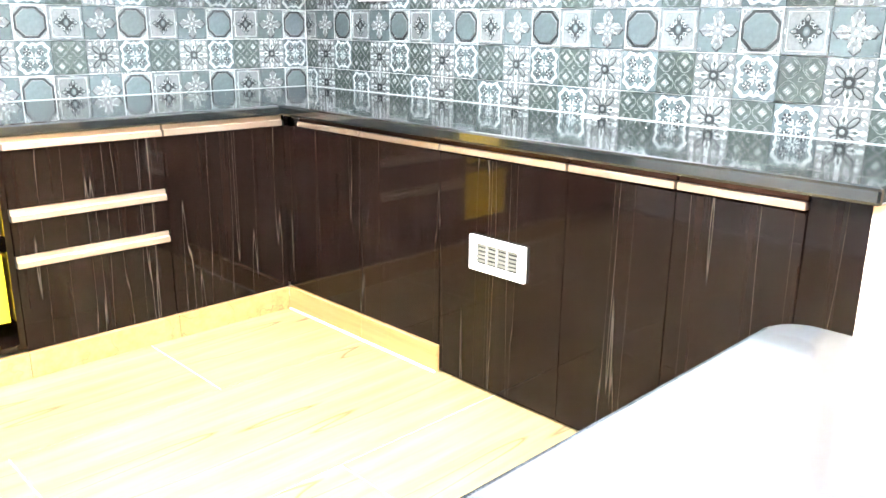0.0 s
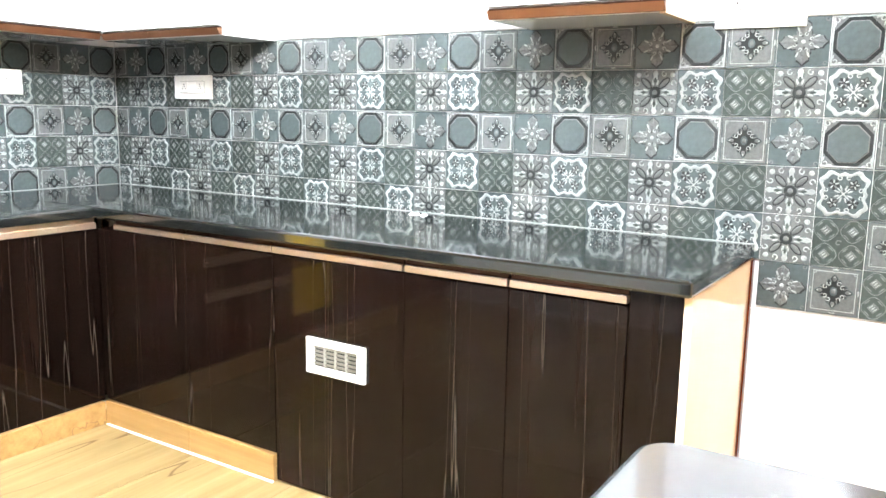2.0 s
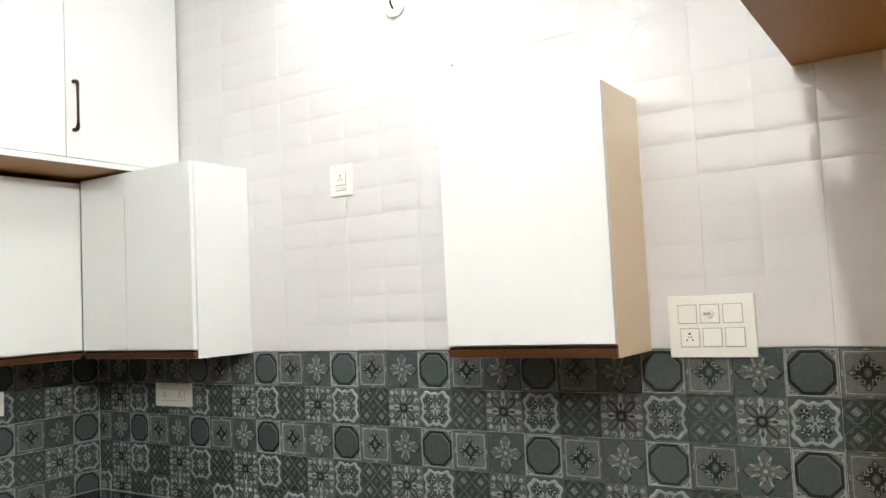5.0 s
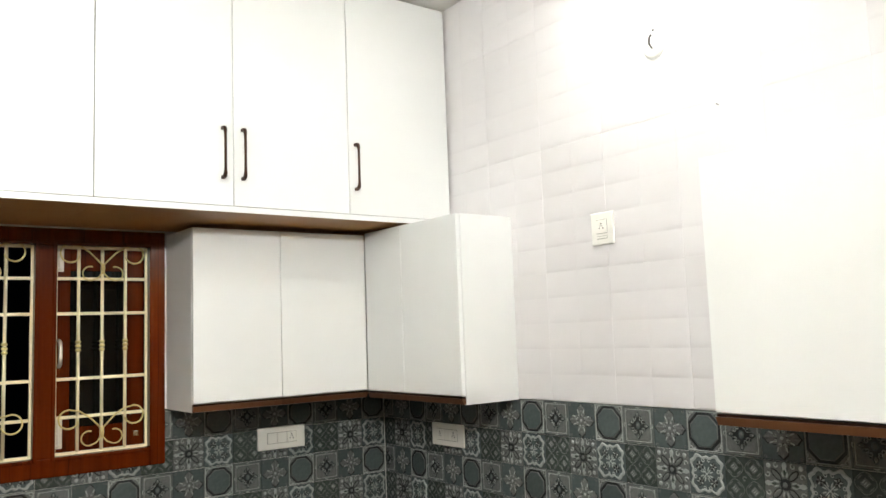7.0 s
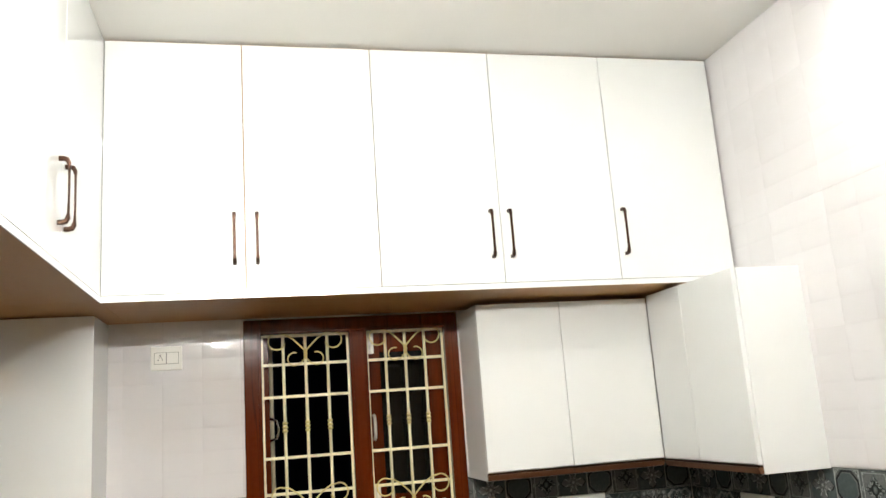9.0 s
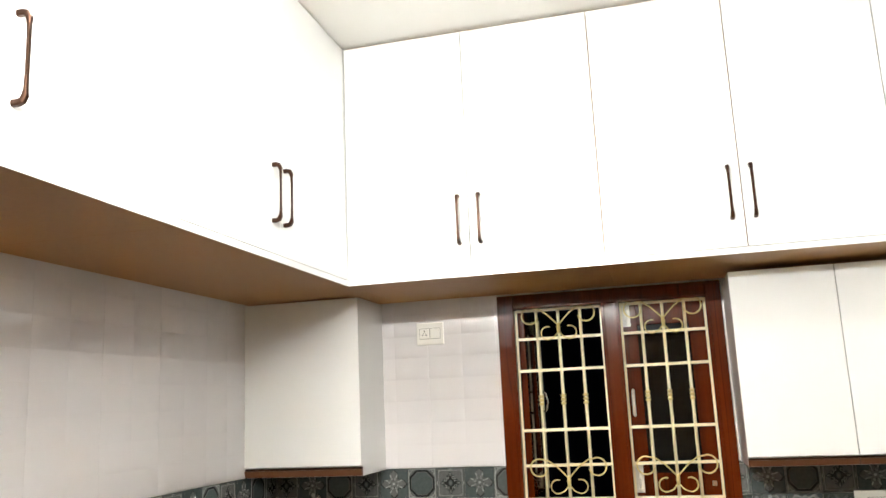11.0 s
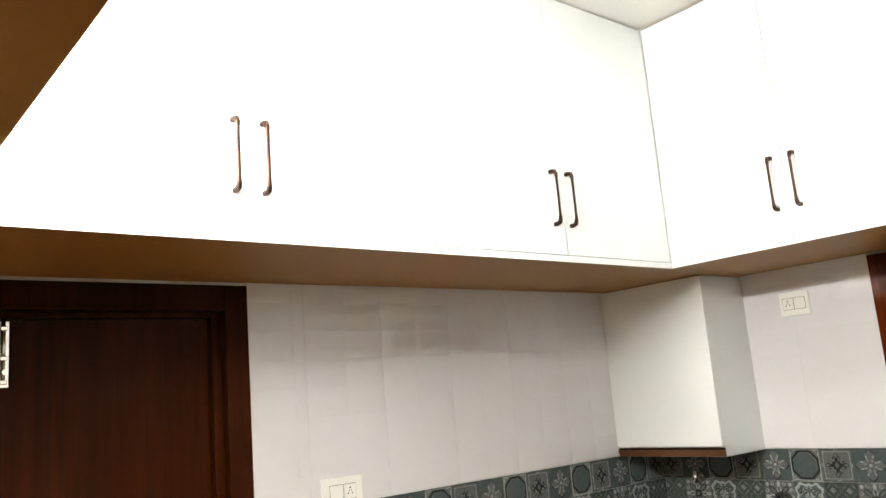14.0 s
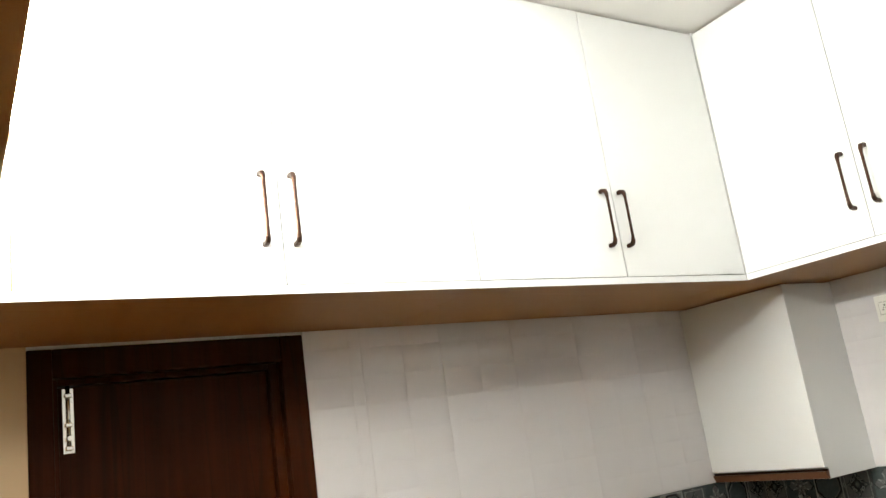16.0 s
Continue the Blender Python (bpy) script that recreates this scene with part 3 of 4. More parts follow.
def grille(x0, x1):
    g = part("grille", box(x0 + 0.001, x0 + 0.011, NORTH + 0.022, NORTH + 0.032, OZ0 + 0.002, OZ1 - 0.002, 0.001), GRILLE, window, "cream painted iron grille")
    y = NORTH + 0.027
    part("frame_bar", box(x1 - 0.011, x1 - 0.001, y - 0.005, y + 0.005, OZ0 + 0.002, OZ1 - 0.002, 0.001), GRILLE, g)
    for z in (OZ0 + 0.007, 1.388, 1.533, 1.784, 1.920, OZ1 - 0.007):
        part("cross_bar", box(x0 + 0.011, x1 - 0.011, y - 0.004, y + 0.004, z - 0.006, z + 0.006, 0.001), GRILLE, g)
    w, cx = x1 - x0, (x0 + x1) / 2
    for k in (0.25, 0.5, 0.75):
        x = x0 + w * k
        part("upright_bar", tube_along([(x, y, OZ0 + 0.008), (x, y, OZ1 - 0.008)], 0.0065, 8), GRILLE, g)
        kn = bmesh.new()
        for dz in (-0.016, 0.0, 0.016):
            tube_along([(x, y, 1.658 + dz - 0.006), (x, y, 1.658 + dz - 0.002), (x, y, 1.658 + dz + 0.002), (x, y, 1.658 + dz + 0.006)], [0.0075, 0.0115, 0.0115, 0.0075], 10, kn)
        part("knuckle", kn, GOLD, g, "gold ringed collar")
    for zc in (1.975, 1.336):
        for s in (-1, 1):
            big = [(0.002, 0.0), (0.022, 0.022), (0.05, 0.050), (0.085, 0.073)] + arc(0.121, 0.044, 0.036, 115, -165, 12)
            small = [(0.002, -0.030), (0.020, -0.052)] + arc(0.048, -0.034, 0.028, -120, 110, 10)
            for line, r in ((big, 0.0034), (small, 0.0030)):
                part("scroll", tube_along([(cx + s * px, y - 0.010, zc + pz) for px, pz in line], r, 6), GOLD, g, "gold curled iron scroll")
        part("scroll_tie", tube_along([(cx, y - 0.010, zc - 0.036), (cx, y - 0.010, zc - 0.012), (cx, y - 0.010, zc + 0.006)], [0.006, 0.0085, 0.006], 8), GOLD, g)


for o in OPEN:
    grille(*o)
# the closed casement leaf behind one half, the other leaf stands open outwards
leaf = part("casement", box(0.985, 1.050, 0.664, 0.694, 1.248, 2.046, 0.003), BROWN_LAC, window, "closed brown casement with dark glass")
for a in ((1.262, 1.331, 1.248, 2.046), (1.050, 1.262, 1.955, 2.046), (1.050, 1.262, 1.248, 1.345)):
    part("stile" if a[0] > 1.2 else "rail", box(a[0], a[1], 0.664, 0.694, a[2], a[3], 0.003), BROWN_LAC, leaf)
part("pane", box(1.050, 1.262, 0.677, 0.682, 1.345, 1.955), GLASS, leaf, "dark glass pane")
part("handle", tube_along([(1.010, 0.664, 1.580), (1.010, 0.640, 1.588), (1.010, 0.634, 1.61), (1.010, 0.634, 1.65), (1.010, 0.640, 1.674), (1.010, 0.664, 1.682)], 0.007, 8), SATIN, leaf, "steel pull handle")
for z0, z1 in ((1.950, 2.042), (1.268, 1.385)):
    bolt = part("bolt", box(0.990, 1.024, 0.6605, 0.664, z0, z1, 0.001), SATIN, leaf, "satin steel shoot bolt")
    part("rod", tube_along([(1.007, 0.655, z0 + 0.004), (1.007, 0.655, z1 - 0.003)], 0.0045, 8), SATIN, bolt)
    for z in (z0 + 0.014, (z0 + z1) / 2, z1 - 0.014):
        part("keeper", box(0.994, 1.020, 0.651, 0.660, z - 0.005, z + 0.005, 0.0015), SATIN, bolt)
part("catch", box(1.290, 1.310, 0.656, 0.664, 1.29, 1.31, 0.002), CHROME, leaf)
oleaf = part("casement", box(0.538, 0.566, 0.664, 0.730, 1.248, 2.046, 0.003), BROWN_LAC, window, "open brown casement seen edge on")
part("stile", box(0.538, 0.566, 0.940, 1.006, 1.248, 2.046, 0.003), BROWN_LAC, oleaf)
part("rail", box(0.538, 0.566, 0.730, 0.940, 1.960, 2.046, 0.003), BROWN_LAC, oleaf)
part("rail", box(0.538, 0.566, 0.730, 0.940, 1.248, 1.340, 0.003), BROWN_LAC, oleaf)
part("pane", box(0.549, 0.554, 0.730, 0.940, 1.340, 1.960), GLASS, oleaf, "dark glass pane")
part("espagnolette", tube_along([(0.580, 0.985, 1.26), (0.580, 0.985, 2.03)], 0.009, 8), GRILLE, oleaf, "cream bolt rod")
part("handle", tube_along([(0.57, 0.965, 1.60), (0.60, 0.965, 1.61), (0.61, 0.965, 1.65), (0.60, 0.965, 1.69), (0.57, 0.965, 1.70)], 0.006, 8), CHROME, oleaf, "steel pull handle")

# ---- door ----
door = thing("door_1", (WEST, -1.857, 0), "closed dark brown wooden door in a brown frame", "door", "", "structure")
for name, a in (("jamb", (DY0, -2.187, 0.0, DZ)), ("jamb", (-1.540, DY1, 0.0, DZ)), ("head", (-2.187, -1.540, 2.030, DZ))):
    part(name, box(WEST - 0.12, WEST + 0.006, a[0], a[1], a[2], a[3], 0.004), DOOR_LAC, door)
for y0, y1 in ((-2.187, -2.172), (-1.570, -1.540)):
    part("stop", box(WEST - 0.10, WEST - 0.030, y0, y1, 0.0, 2.030, 0.003), DOOR_LAC, door)
part("stop", box(WEST - 0.10, WEST - 0.030, -2.172, -1.570, 2.012, 2.030, 0.003), DOOR_LAC, door)
dl = part("leaf", box(WEST - 0.10, WEST - 0.058, -2.170, -1.572, 0.006, 2.010, 0.002), DOOR_LAC, door, "flush dark brown wooden leaf")
bolt = part("tower_bolt", box(WEST - 0.058, WEST - 0.055, -2.160, -2.130, 1.828, 2.006, 0.001), CHROME, dl, "steel tower bolt")
part("rod", tube_along([(WEST - 0.049, -2.145, 1.848), (WEST - 0.049, -2.145, 2.022)], 0.0055, 8), CHROME, door)
for z in (1.842, 1.905, 1.985):
    part("keeper", box(WEST - 0.057, WEST - 0.040, -2.154, -2.136, z - 0.006, z + 0.006, 0.002), CHROME, door)
part("knob", tube_along([(WEST - 0.050, -2.145, 1.868), (WEST - 0.026, -2.145, 1.868)], [0.004, 0.007], 8), CHROME, door)


# ---- switch plates and sockets ----
def plate(turn, at, w, h, cells, label, name="switch_plate", category="switch"):
    """A wall plate in its own plane: cells are (u, v, width, height, kind)."""
    rot = pose(*at, 0, 0, turn)
    t = thing(name, at, label, category, "wall plates")

    def put(nm, bm, mat, parent):
        bmesh.ops.transform(bm, matrix=rot, verts=bm.verts[:])
        return part(nm, bm, mat, parent)
    put("cover", box(-w / 2, w / 2, -0.011, -0.0005, -h / 2, h / 2, 0.003), PLASTIC, t)
    for u, v, cw, ch, kind in cells:
        put("surround", box(u - cw / 2 - 0.002, u + cw / 2 + 0.002, -0.0116, -0.0105, v - ch / 2 - 0.002, v + ch / 2 + 0.002), PLASTIC_GREY, t)
        c = put("rocker" if kind == "switch" else "socket" if kind == "socket" else "regulator", box(u - cw / 2, u + cw / 2, -0.0145, -0.0112, v - ch / 2, v + ch / 2, 0.001), PLASTIC, t)
        if kind == "socket":
            hb = bmesh.new()
            for du, dv, r in ((0, 0.011, 0.0034), (-0.008, -0.006, 0.0027), (0.008, -0.006, 0.0027), (-0.004, 0.002, 0.002), (0.004, 0.002, 0.002)):
                tube_along([(u + du, -0.0150, v + dv), (u + du, -0.0120, v + dv)], r, 8, hb)
            # dark stubs on the face, coloured as the shade of open holes
            put("pin_hole", hb, HOLE_SHADE, c)
        if kind == "knob":
            put("knob", tube_along([(u, -0.0145, v), (u, -0.024, v)], [0.012, 0.010], 12), PLASTIC, c)
            put("pointer", box(u - 0.013, u + 0.006, -0.027, -0.0235, v - 0.003, v + 0.004, 0.001), PLASTIC_GREY, c)
    return t


P = EAST - 0.001
plate(-90, (P, -2.126, 1.451), 0.230, 0.168, [(-0.062, 0.034, 0.048, 0.048, "switch"), (-0.002, 0.034, 0.048, 0.048, "knob"), (0.058, 0.034, 0.048, 0.048, "switch"),
      (-0.058, -0.030, 0.048, 0.048, "socket"), (0.002, -0.030, 0.048, 0.048, "switch"), (0.061, -0.030, 0.048, 0.048, "switch")], "large white switch board with six modules on the tiles")
plate(-90, (P, -0.861, 2.001), 0.099, 0.113, [(0, 0.006, 0.046, 0.046, "socket"), (0, -0.032, 0.042, 0.007, "switch")], "white wall socket on the white relief tiles", "wall_socket", "socket")
plate(-90, (P, 0.080, 1.218), 0.222, 0.096, [(-0.048, 0, 0.046, 0.046, "socket"), (0.0, 0, 0.044, 0.046, "switch"), (0.047, 0, 0.046, 0.046, "socket")], "cream socket plate on the dark patterned tiles", "wall_socket", "socket")
plate(0, (1.906, NORTH - 0.001, 1.224), 0.226, 0.098, [(-0.045, 0, 0.044, 0.044, "switch"), (0.001, 0, 0.044, 0.044, "switch"), (0.047, 0, 0.044, 0.044, "socket")], "white socket plate under the wall cabinets", "wall_socket", "socket")
plate(0, (0.155, NORTH - 0.001, 1.970), 0.124, 0.098, [(-0.024, 0, 0.044, 0.044, "socket"), (0.024, 0, 0.044, 0.044, "switch")], "small white socket plate beside the window", "wall_socket", "socket")
plate(90, (WEST + 0.001, -1.152, 1.432), 0.154, 0.094, [(-0.026, 0, 0.046, 0.046, "switch"), (0.026, 0, 0.046, 0.046, "socket")], "white double switch plate at the tile border", "switch_plate", "switch")
rose = thing("lamp_outlet", (EAST, -1.125, 2.578), "round white lamp outlet with a loose dark wire", "outlet")
part("disc", tube_along([(EAST - 0.001, -1.125, 2.578), (EAST - 0.007, -1.125, 2.578), (EAST - 0.010, -1.125, 2.578)], [0.042, 0.042, 0.036], 24), PLASTIC, rose)
part("wire", tube_along([(EAST - 0.010, -1.122, 2.570), (EAST - 0.030, -1.126, 2.580), (EAST - 0.040, -1.135, 2.596), (EAST - 0.036, -1.142, 2.606)], 0.0035, 6), CABLE, rose, "short dark wire end")
part("wire_tip", tube_along([(EAST - 0.034, -1.146, 2.616), (EAST - 0.033, -1.149, 2.624)], 0.003, 6), CABLE, rose)

nail = thing("wall_nail", (EAST, -1.348, 2.322), "small dark nail in the white tiled wall", "nail")
part("shank", tube_along([(EAST - 0.001, -1.348, 2.322), (EAST - 0.012, -1.348, 2.324)], 0.0014, 6), CABLE, nail)
part("head", tube_along([(EAST - 0.012, -1.348, 2.324), (EAST - 0.0135, -1.348, 2.324)], 0.0022, 8), CABLE, nail)

# ---- sink tap and wall stub ----
tap = thing("kitchen_tap", (0.03, 0.47, COUNTER), "black gooseneck kitchen tap on the worktop", "tap")
part("base", tube_along([(0.0, 0.49, COUNTER), (0.0, 0.49, COUNTER + 0.02), (0.0, 0.49, COUNTER + 0.05)], [0.028, 0.026, 0.018], 14), BLACK_METAL, tap)
neck = [(0.0, 0.49, COUNTER + 0.04), (0.0, 0.49, 1.10), (0.0, 0.49, 1.16)] + [(0.05 - 0.05 * math.cos(a), 0.49 - 0.04 * math.sin(a / 2), 1.17 + 0.062 * math.sin(a)) for a in (math.pi * k / 10 for k in range(1, 11))] + [(0.100, 0.45, 1.12)]
part("spout", tube_along(neck, 0.0105, 10), BLACK_METAL, tap)
part("lever", tube_along([(0.0, 0.49, COUNTER + 0.09), (-0.05, 0.47, COUNTER + 0.11)], 0.007, 8), BLACK_METAL, tap)
stub = thing("angle_valve", (-0.40, NORTH, 1.27), "small steel water valve under the corner cabinet", "valve")
part("flange", tube_along([(-0.40, NORTH - 0.004, 1.272), (-0.40, NORTH - 0.010, 1.272)], 0.022, 14), CHROME, stub)
part("valve_body", tube_along([(-0.40, NORTH - 0.006, 1.272), (-0.40, NORTH - 0.050, 1.272)], 0.012, 10), CHROME, stub)
part("knob", tube_along([(-0.40, NORTH - 0.040, 1.250), (-0.40, NORTH - 0.040, 1.300)], [0.016, 0.011], 10), CHROME, stub)

# ---- crumbs of putty on the worktop ----
putty = thing("putty_lump", (2.385, -1.08, COUNTER), "lump of dry white putty on the granite worktop", "debris")
pm = bmesh.new()
rng = random.Random(4)
for k in range(16):
    x, y, r = 2.385 + rng.uniform(-0.016, 0.016), -1.08 + rng.uniform(-0.036, 0.036), rng.uniform(0.003, 0.010)
    blob = bmesh.new()
    bmesh.ops.create_icosphere(blob, subdivisions=2, radius=r)
    for v in blob.verts:
        v.co *= 1 + 0.25 * noise.noise(v.co * 120 + Vector((k, 0, 0)))
        v.co = Vector((x + v.co.x, y + v.co.y, COUNTER + max(0.0, v.co.z * 0.45 + r * 0.15)))
    merge(pm, blob)
part("lump", pm, PLASTIC, putty)
crumbs = bmesh.new()
for k in range(30):
    x, y, r = rng.uniform(2.05, 2.42), rng.gauss(-1.15, 0.28), rng.uniform(0.0006, 0.0017)
    blob = bmesh.new()
    bmesh.ops.create_icosphere(blob, subdivisions=1, radius=r)
    for v in blob.verts:
        v.co = Vector((x + v.co.x * rng.uniform(0.7, 1.6), y + v.co.y, COUNTER + max(0.0, v.co.z * 0.6 + r * 0.3)))
    merge(crumbs, blob)
tagged(mesh_object("crumbs", crumbs, PLASTIC), "scattered white crumbs on the granite worktop", "debris", "", "stuff")

# ---- display shelf in the hall ----
SX = 3.20
disp = thing("display_shelf", (SX + 0.13, -2.75, 0), "tall yellow open display shelf with dark edges", "shelf")
part("back", box(3.470, 3.488, -3.30, -2.10, 0.0, 2.60), YELLOW, disp)
for y0, y1 in ((-3.318, -3.300), (-2.812, -2.794), (-2.100, -2.082)):
    part("upright", box(SX, 3.469, y0, y1, 0.0, 2.60, 0.001), YELLOW, disp)
for y0, y1 in ((-3.299, -2.813), (-2.793, -2.101)):
    for z in (0.790, 1.240, 1.690, 2.140, 2.590):
        s = part("shelf", box(SX + 0.006, 3.469, y0, y1, z, z + 0.032, 0.001), YELLOW, disp)
        part("edge", box(SX - 0.002, SX + 0.005, y0, y1, z - 0.003, z + 0.033, 0.001), CHOCOLATE, s, "dark brown shelf edge")
    part("plinth", box(SX, 3.469, y0, y1, 0.0, 0.245, 0.002), CHOCOLATE, disp, "dark brown plinth")


# ---- tiles: relief white, patterned dark, floor ----
def mesh_of(name, bm, mats):
    bmesh.ops.recalc_face_normals(bm, faces=bm.faces[:])
    me = bpy.data.meshes.new(name)
    bm.to_mesh(me)
    bm.free()
    for m in mats:
        me.materials.append(m)
    return me


def lay(name, me, parent, at, turn):
    ob = new(name, me)
    adopt(ob, parent)
    ob.matrix_basis = pose(*at, 0, 0, turn)
    return ob


CW, CH = 0.155, 0.0945
WHITE_CACHE = {}


def white_tile(w, h, kind):
    """A glazed tile whose face is broken into sloping brick cells; corner at its lower left."""
    key = (round(w, 3), round(h, 3), kind)
    if key not in WHITE_CACHE:
        r = random.Random(kind * 7 + 1)
        bm = bmesh.new()
        g = 0.0006
        box(g, w - g, -0.001, 0.0075, g, h - g, 0, bm)
        nx, nz = math.ceil(w / CW - 1e-3), math.ceil(h / CH - 1e-3)
        for i in range(nx):
            for j in range(nz):
                u0, u1 = i * CW + 0.0003, min((i + 1) * CW, w) - 0.0003
                v0, v1 = j * CH + 0.0002, min((j + 1) * CH, h) - 0.0002
                if u1 - u0 < 0.006 or v1 - v0 < 0.006:
                    continue
                peak, twist, crest = r.uniform(0.0010, 0.0019), r.uniform(-0.8, 0.9), r.uniform(0.12, 0.20)
                us, vs = (0.0, 0.05, 0.3, 0.7, 0.95, 1.0), (0.0, crest * 0.45, crest, 0.45, 0.75, 1.0)
                grid = []
                for fu in us:
                    end = min(1.0, min(fu, 1 - fu) / 0.05)
                    for fv in vs:
                        d = peak * end * (fv / crest if fv < crest else (1 - fv) / (1 - crest)) * (1 + twist * (2 * fu - 1))
                        grid.append(bm.verts.new((u0 + (u1 - u0) * fu, -0.0012 - d, v0 + (v1 - v0) * fv)))
                n = len(vs)
                for p in range(len(us) - 1):
                    for q in range(n - 1):
                        bm.faces.new((grid[p * n + q], grid[(p + 1) * n + q], grid[(p + 1) * n + q + 1], grid[p * n + q + 1])).smooth = True
        WHITE_CACHE[key] = mesh_of("white_tile", bm, [WHITE_TILE])
    return WHITE_CACHE[key]


def white_field(parent, turn, origin, width, z0, z1, first=0.0):
    """Tiles from the left end of a wall, facing it, between two heights. first: width of a cut first column."""
    right = Matrix.Rotation(radians(turn), 3, "Z") @ Vector((1, 0, 0))
    u, col = 0.0, 0
    while u < width - 0.004:
        w = min(first if (first and col == 0) else 2 * CW, width - u)
        z, row = z0, 0
        while z < z1 - 0.004:
            h = min(5 * CH, z1 - z)
            p = Vector(origin) + right * u
            lay("white_tile", white_tile(w, h, (col * 3 + row) % 5), parent, (p.x, p.y, z), turn)
            z, row = z + h, row + 1
        u, col = u + w, col + 1


DP, DR = 0.1277, 0.1285     # pitch of the patterned squares, across and up


def ngon(n, r, turn=0.0):
    return [(r * math.cos(2 * math.pi * k / n + turn), r * math.sin(2 * math.pi * k / n + turn)) for k in range(n)]


def shape(fn, n):
    return [(fn(a) * math.cos(a), fn(a) * math.sin(a)) for a in (2 * math.pi * k / n for k in range(n))]


def raised(bm, line, at, h0, h1, mat, shrink=0.9):
    """A raised medallion with sloping sides on the tile's face."""
    low = [bm.verts.new((at[0] + x, -h0, at[1] + z)) for x, z in line]
    cx, cz = sum(p[0] for p in line) / len(line), sum(p[1] for p in line) / len(line)
    up = [bm.verts.new((at[0] + cx + (x - cx) * shrink, -h1, at[1] + cz + (z - cz) * shrink)) for x, z in line]
    mid = bm.verts.new((at[0] + cx, -h1, at[1] + cz))
    for k in range(len(line)):
        m = (k + 1) % len(line)
        for f in (bm.faces.new((low[k], low[m], up[m], up[k])), bm.faces.new((up[k], up[m], mid))):
            f.material_index = mat


def band(bm, line, at, width, h0, h1, mat):
    """A raised line that follows a closed outline; width is a share of its size."""
    rows = []
    for s, h in ((1 + width, h0), (1 + width * 0.5, h1), (1 - width * 0.5, h1), (1 - width, h0)):
        rows.append([bm.verts.new((at[0] + x * s, -h, at[1] + z * s)) for x, z in line])
    for a, b in zip(rows, rows[1:]):
        for k in range(len(line)):
            m = (k + 1) % len(line)
            f = bm.faces.new((a[k], a[m], b[m], b[k]))
            f.material_index = mat


def leaf_line(length, width, turn, off):
    pts = []
    for k in range(10):
        a = 2 * math.pi * k / 10
        x, z = off + length / 2 * math.cos(a), width / 2 * math.sin(a)
        pts.append((x * math.cos(turn) - z * math.sin(turn), x * math.sin(turn) + z * math.cos(turn)))
    return pts


# material slots: 0 dark, 1 mid, 2 pale, 3 blue, 4 green
PATTERN = {}
S = DP


def corner_pairs(d):
    return [(sx * S * d, sz * S * d) for sx in (-1, 1) for sz in (-1, 1)]


def curl(bm, at, r, turn, h0, h1, mat):
    """A raised scroll: an open ring that tightens to a bead."""
    last = None
    n = 11
    for k in range(n):
        u = k / (n - 1)
        a = turn + 5.2 * u
        rr = r * (1 - 0.55 * u)
        w = r * 0.22
        ring = [bm.verts.new((at[0] + (rr + o) * math.cos(a), -h, at[1] + (rr + o) * math.sin(a))) for o, h in ((w, h0), (0, h1), (-w, h0))]
        if last:
            for i in (0, 1):
                bm.faces.new((last[i], ring[i], ring[i + 1], last[i + 1])).material_index = mat
        last = ring


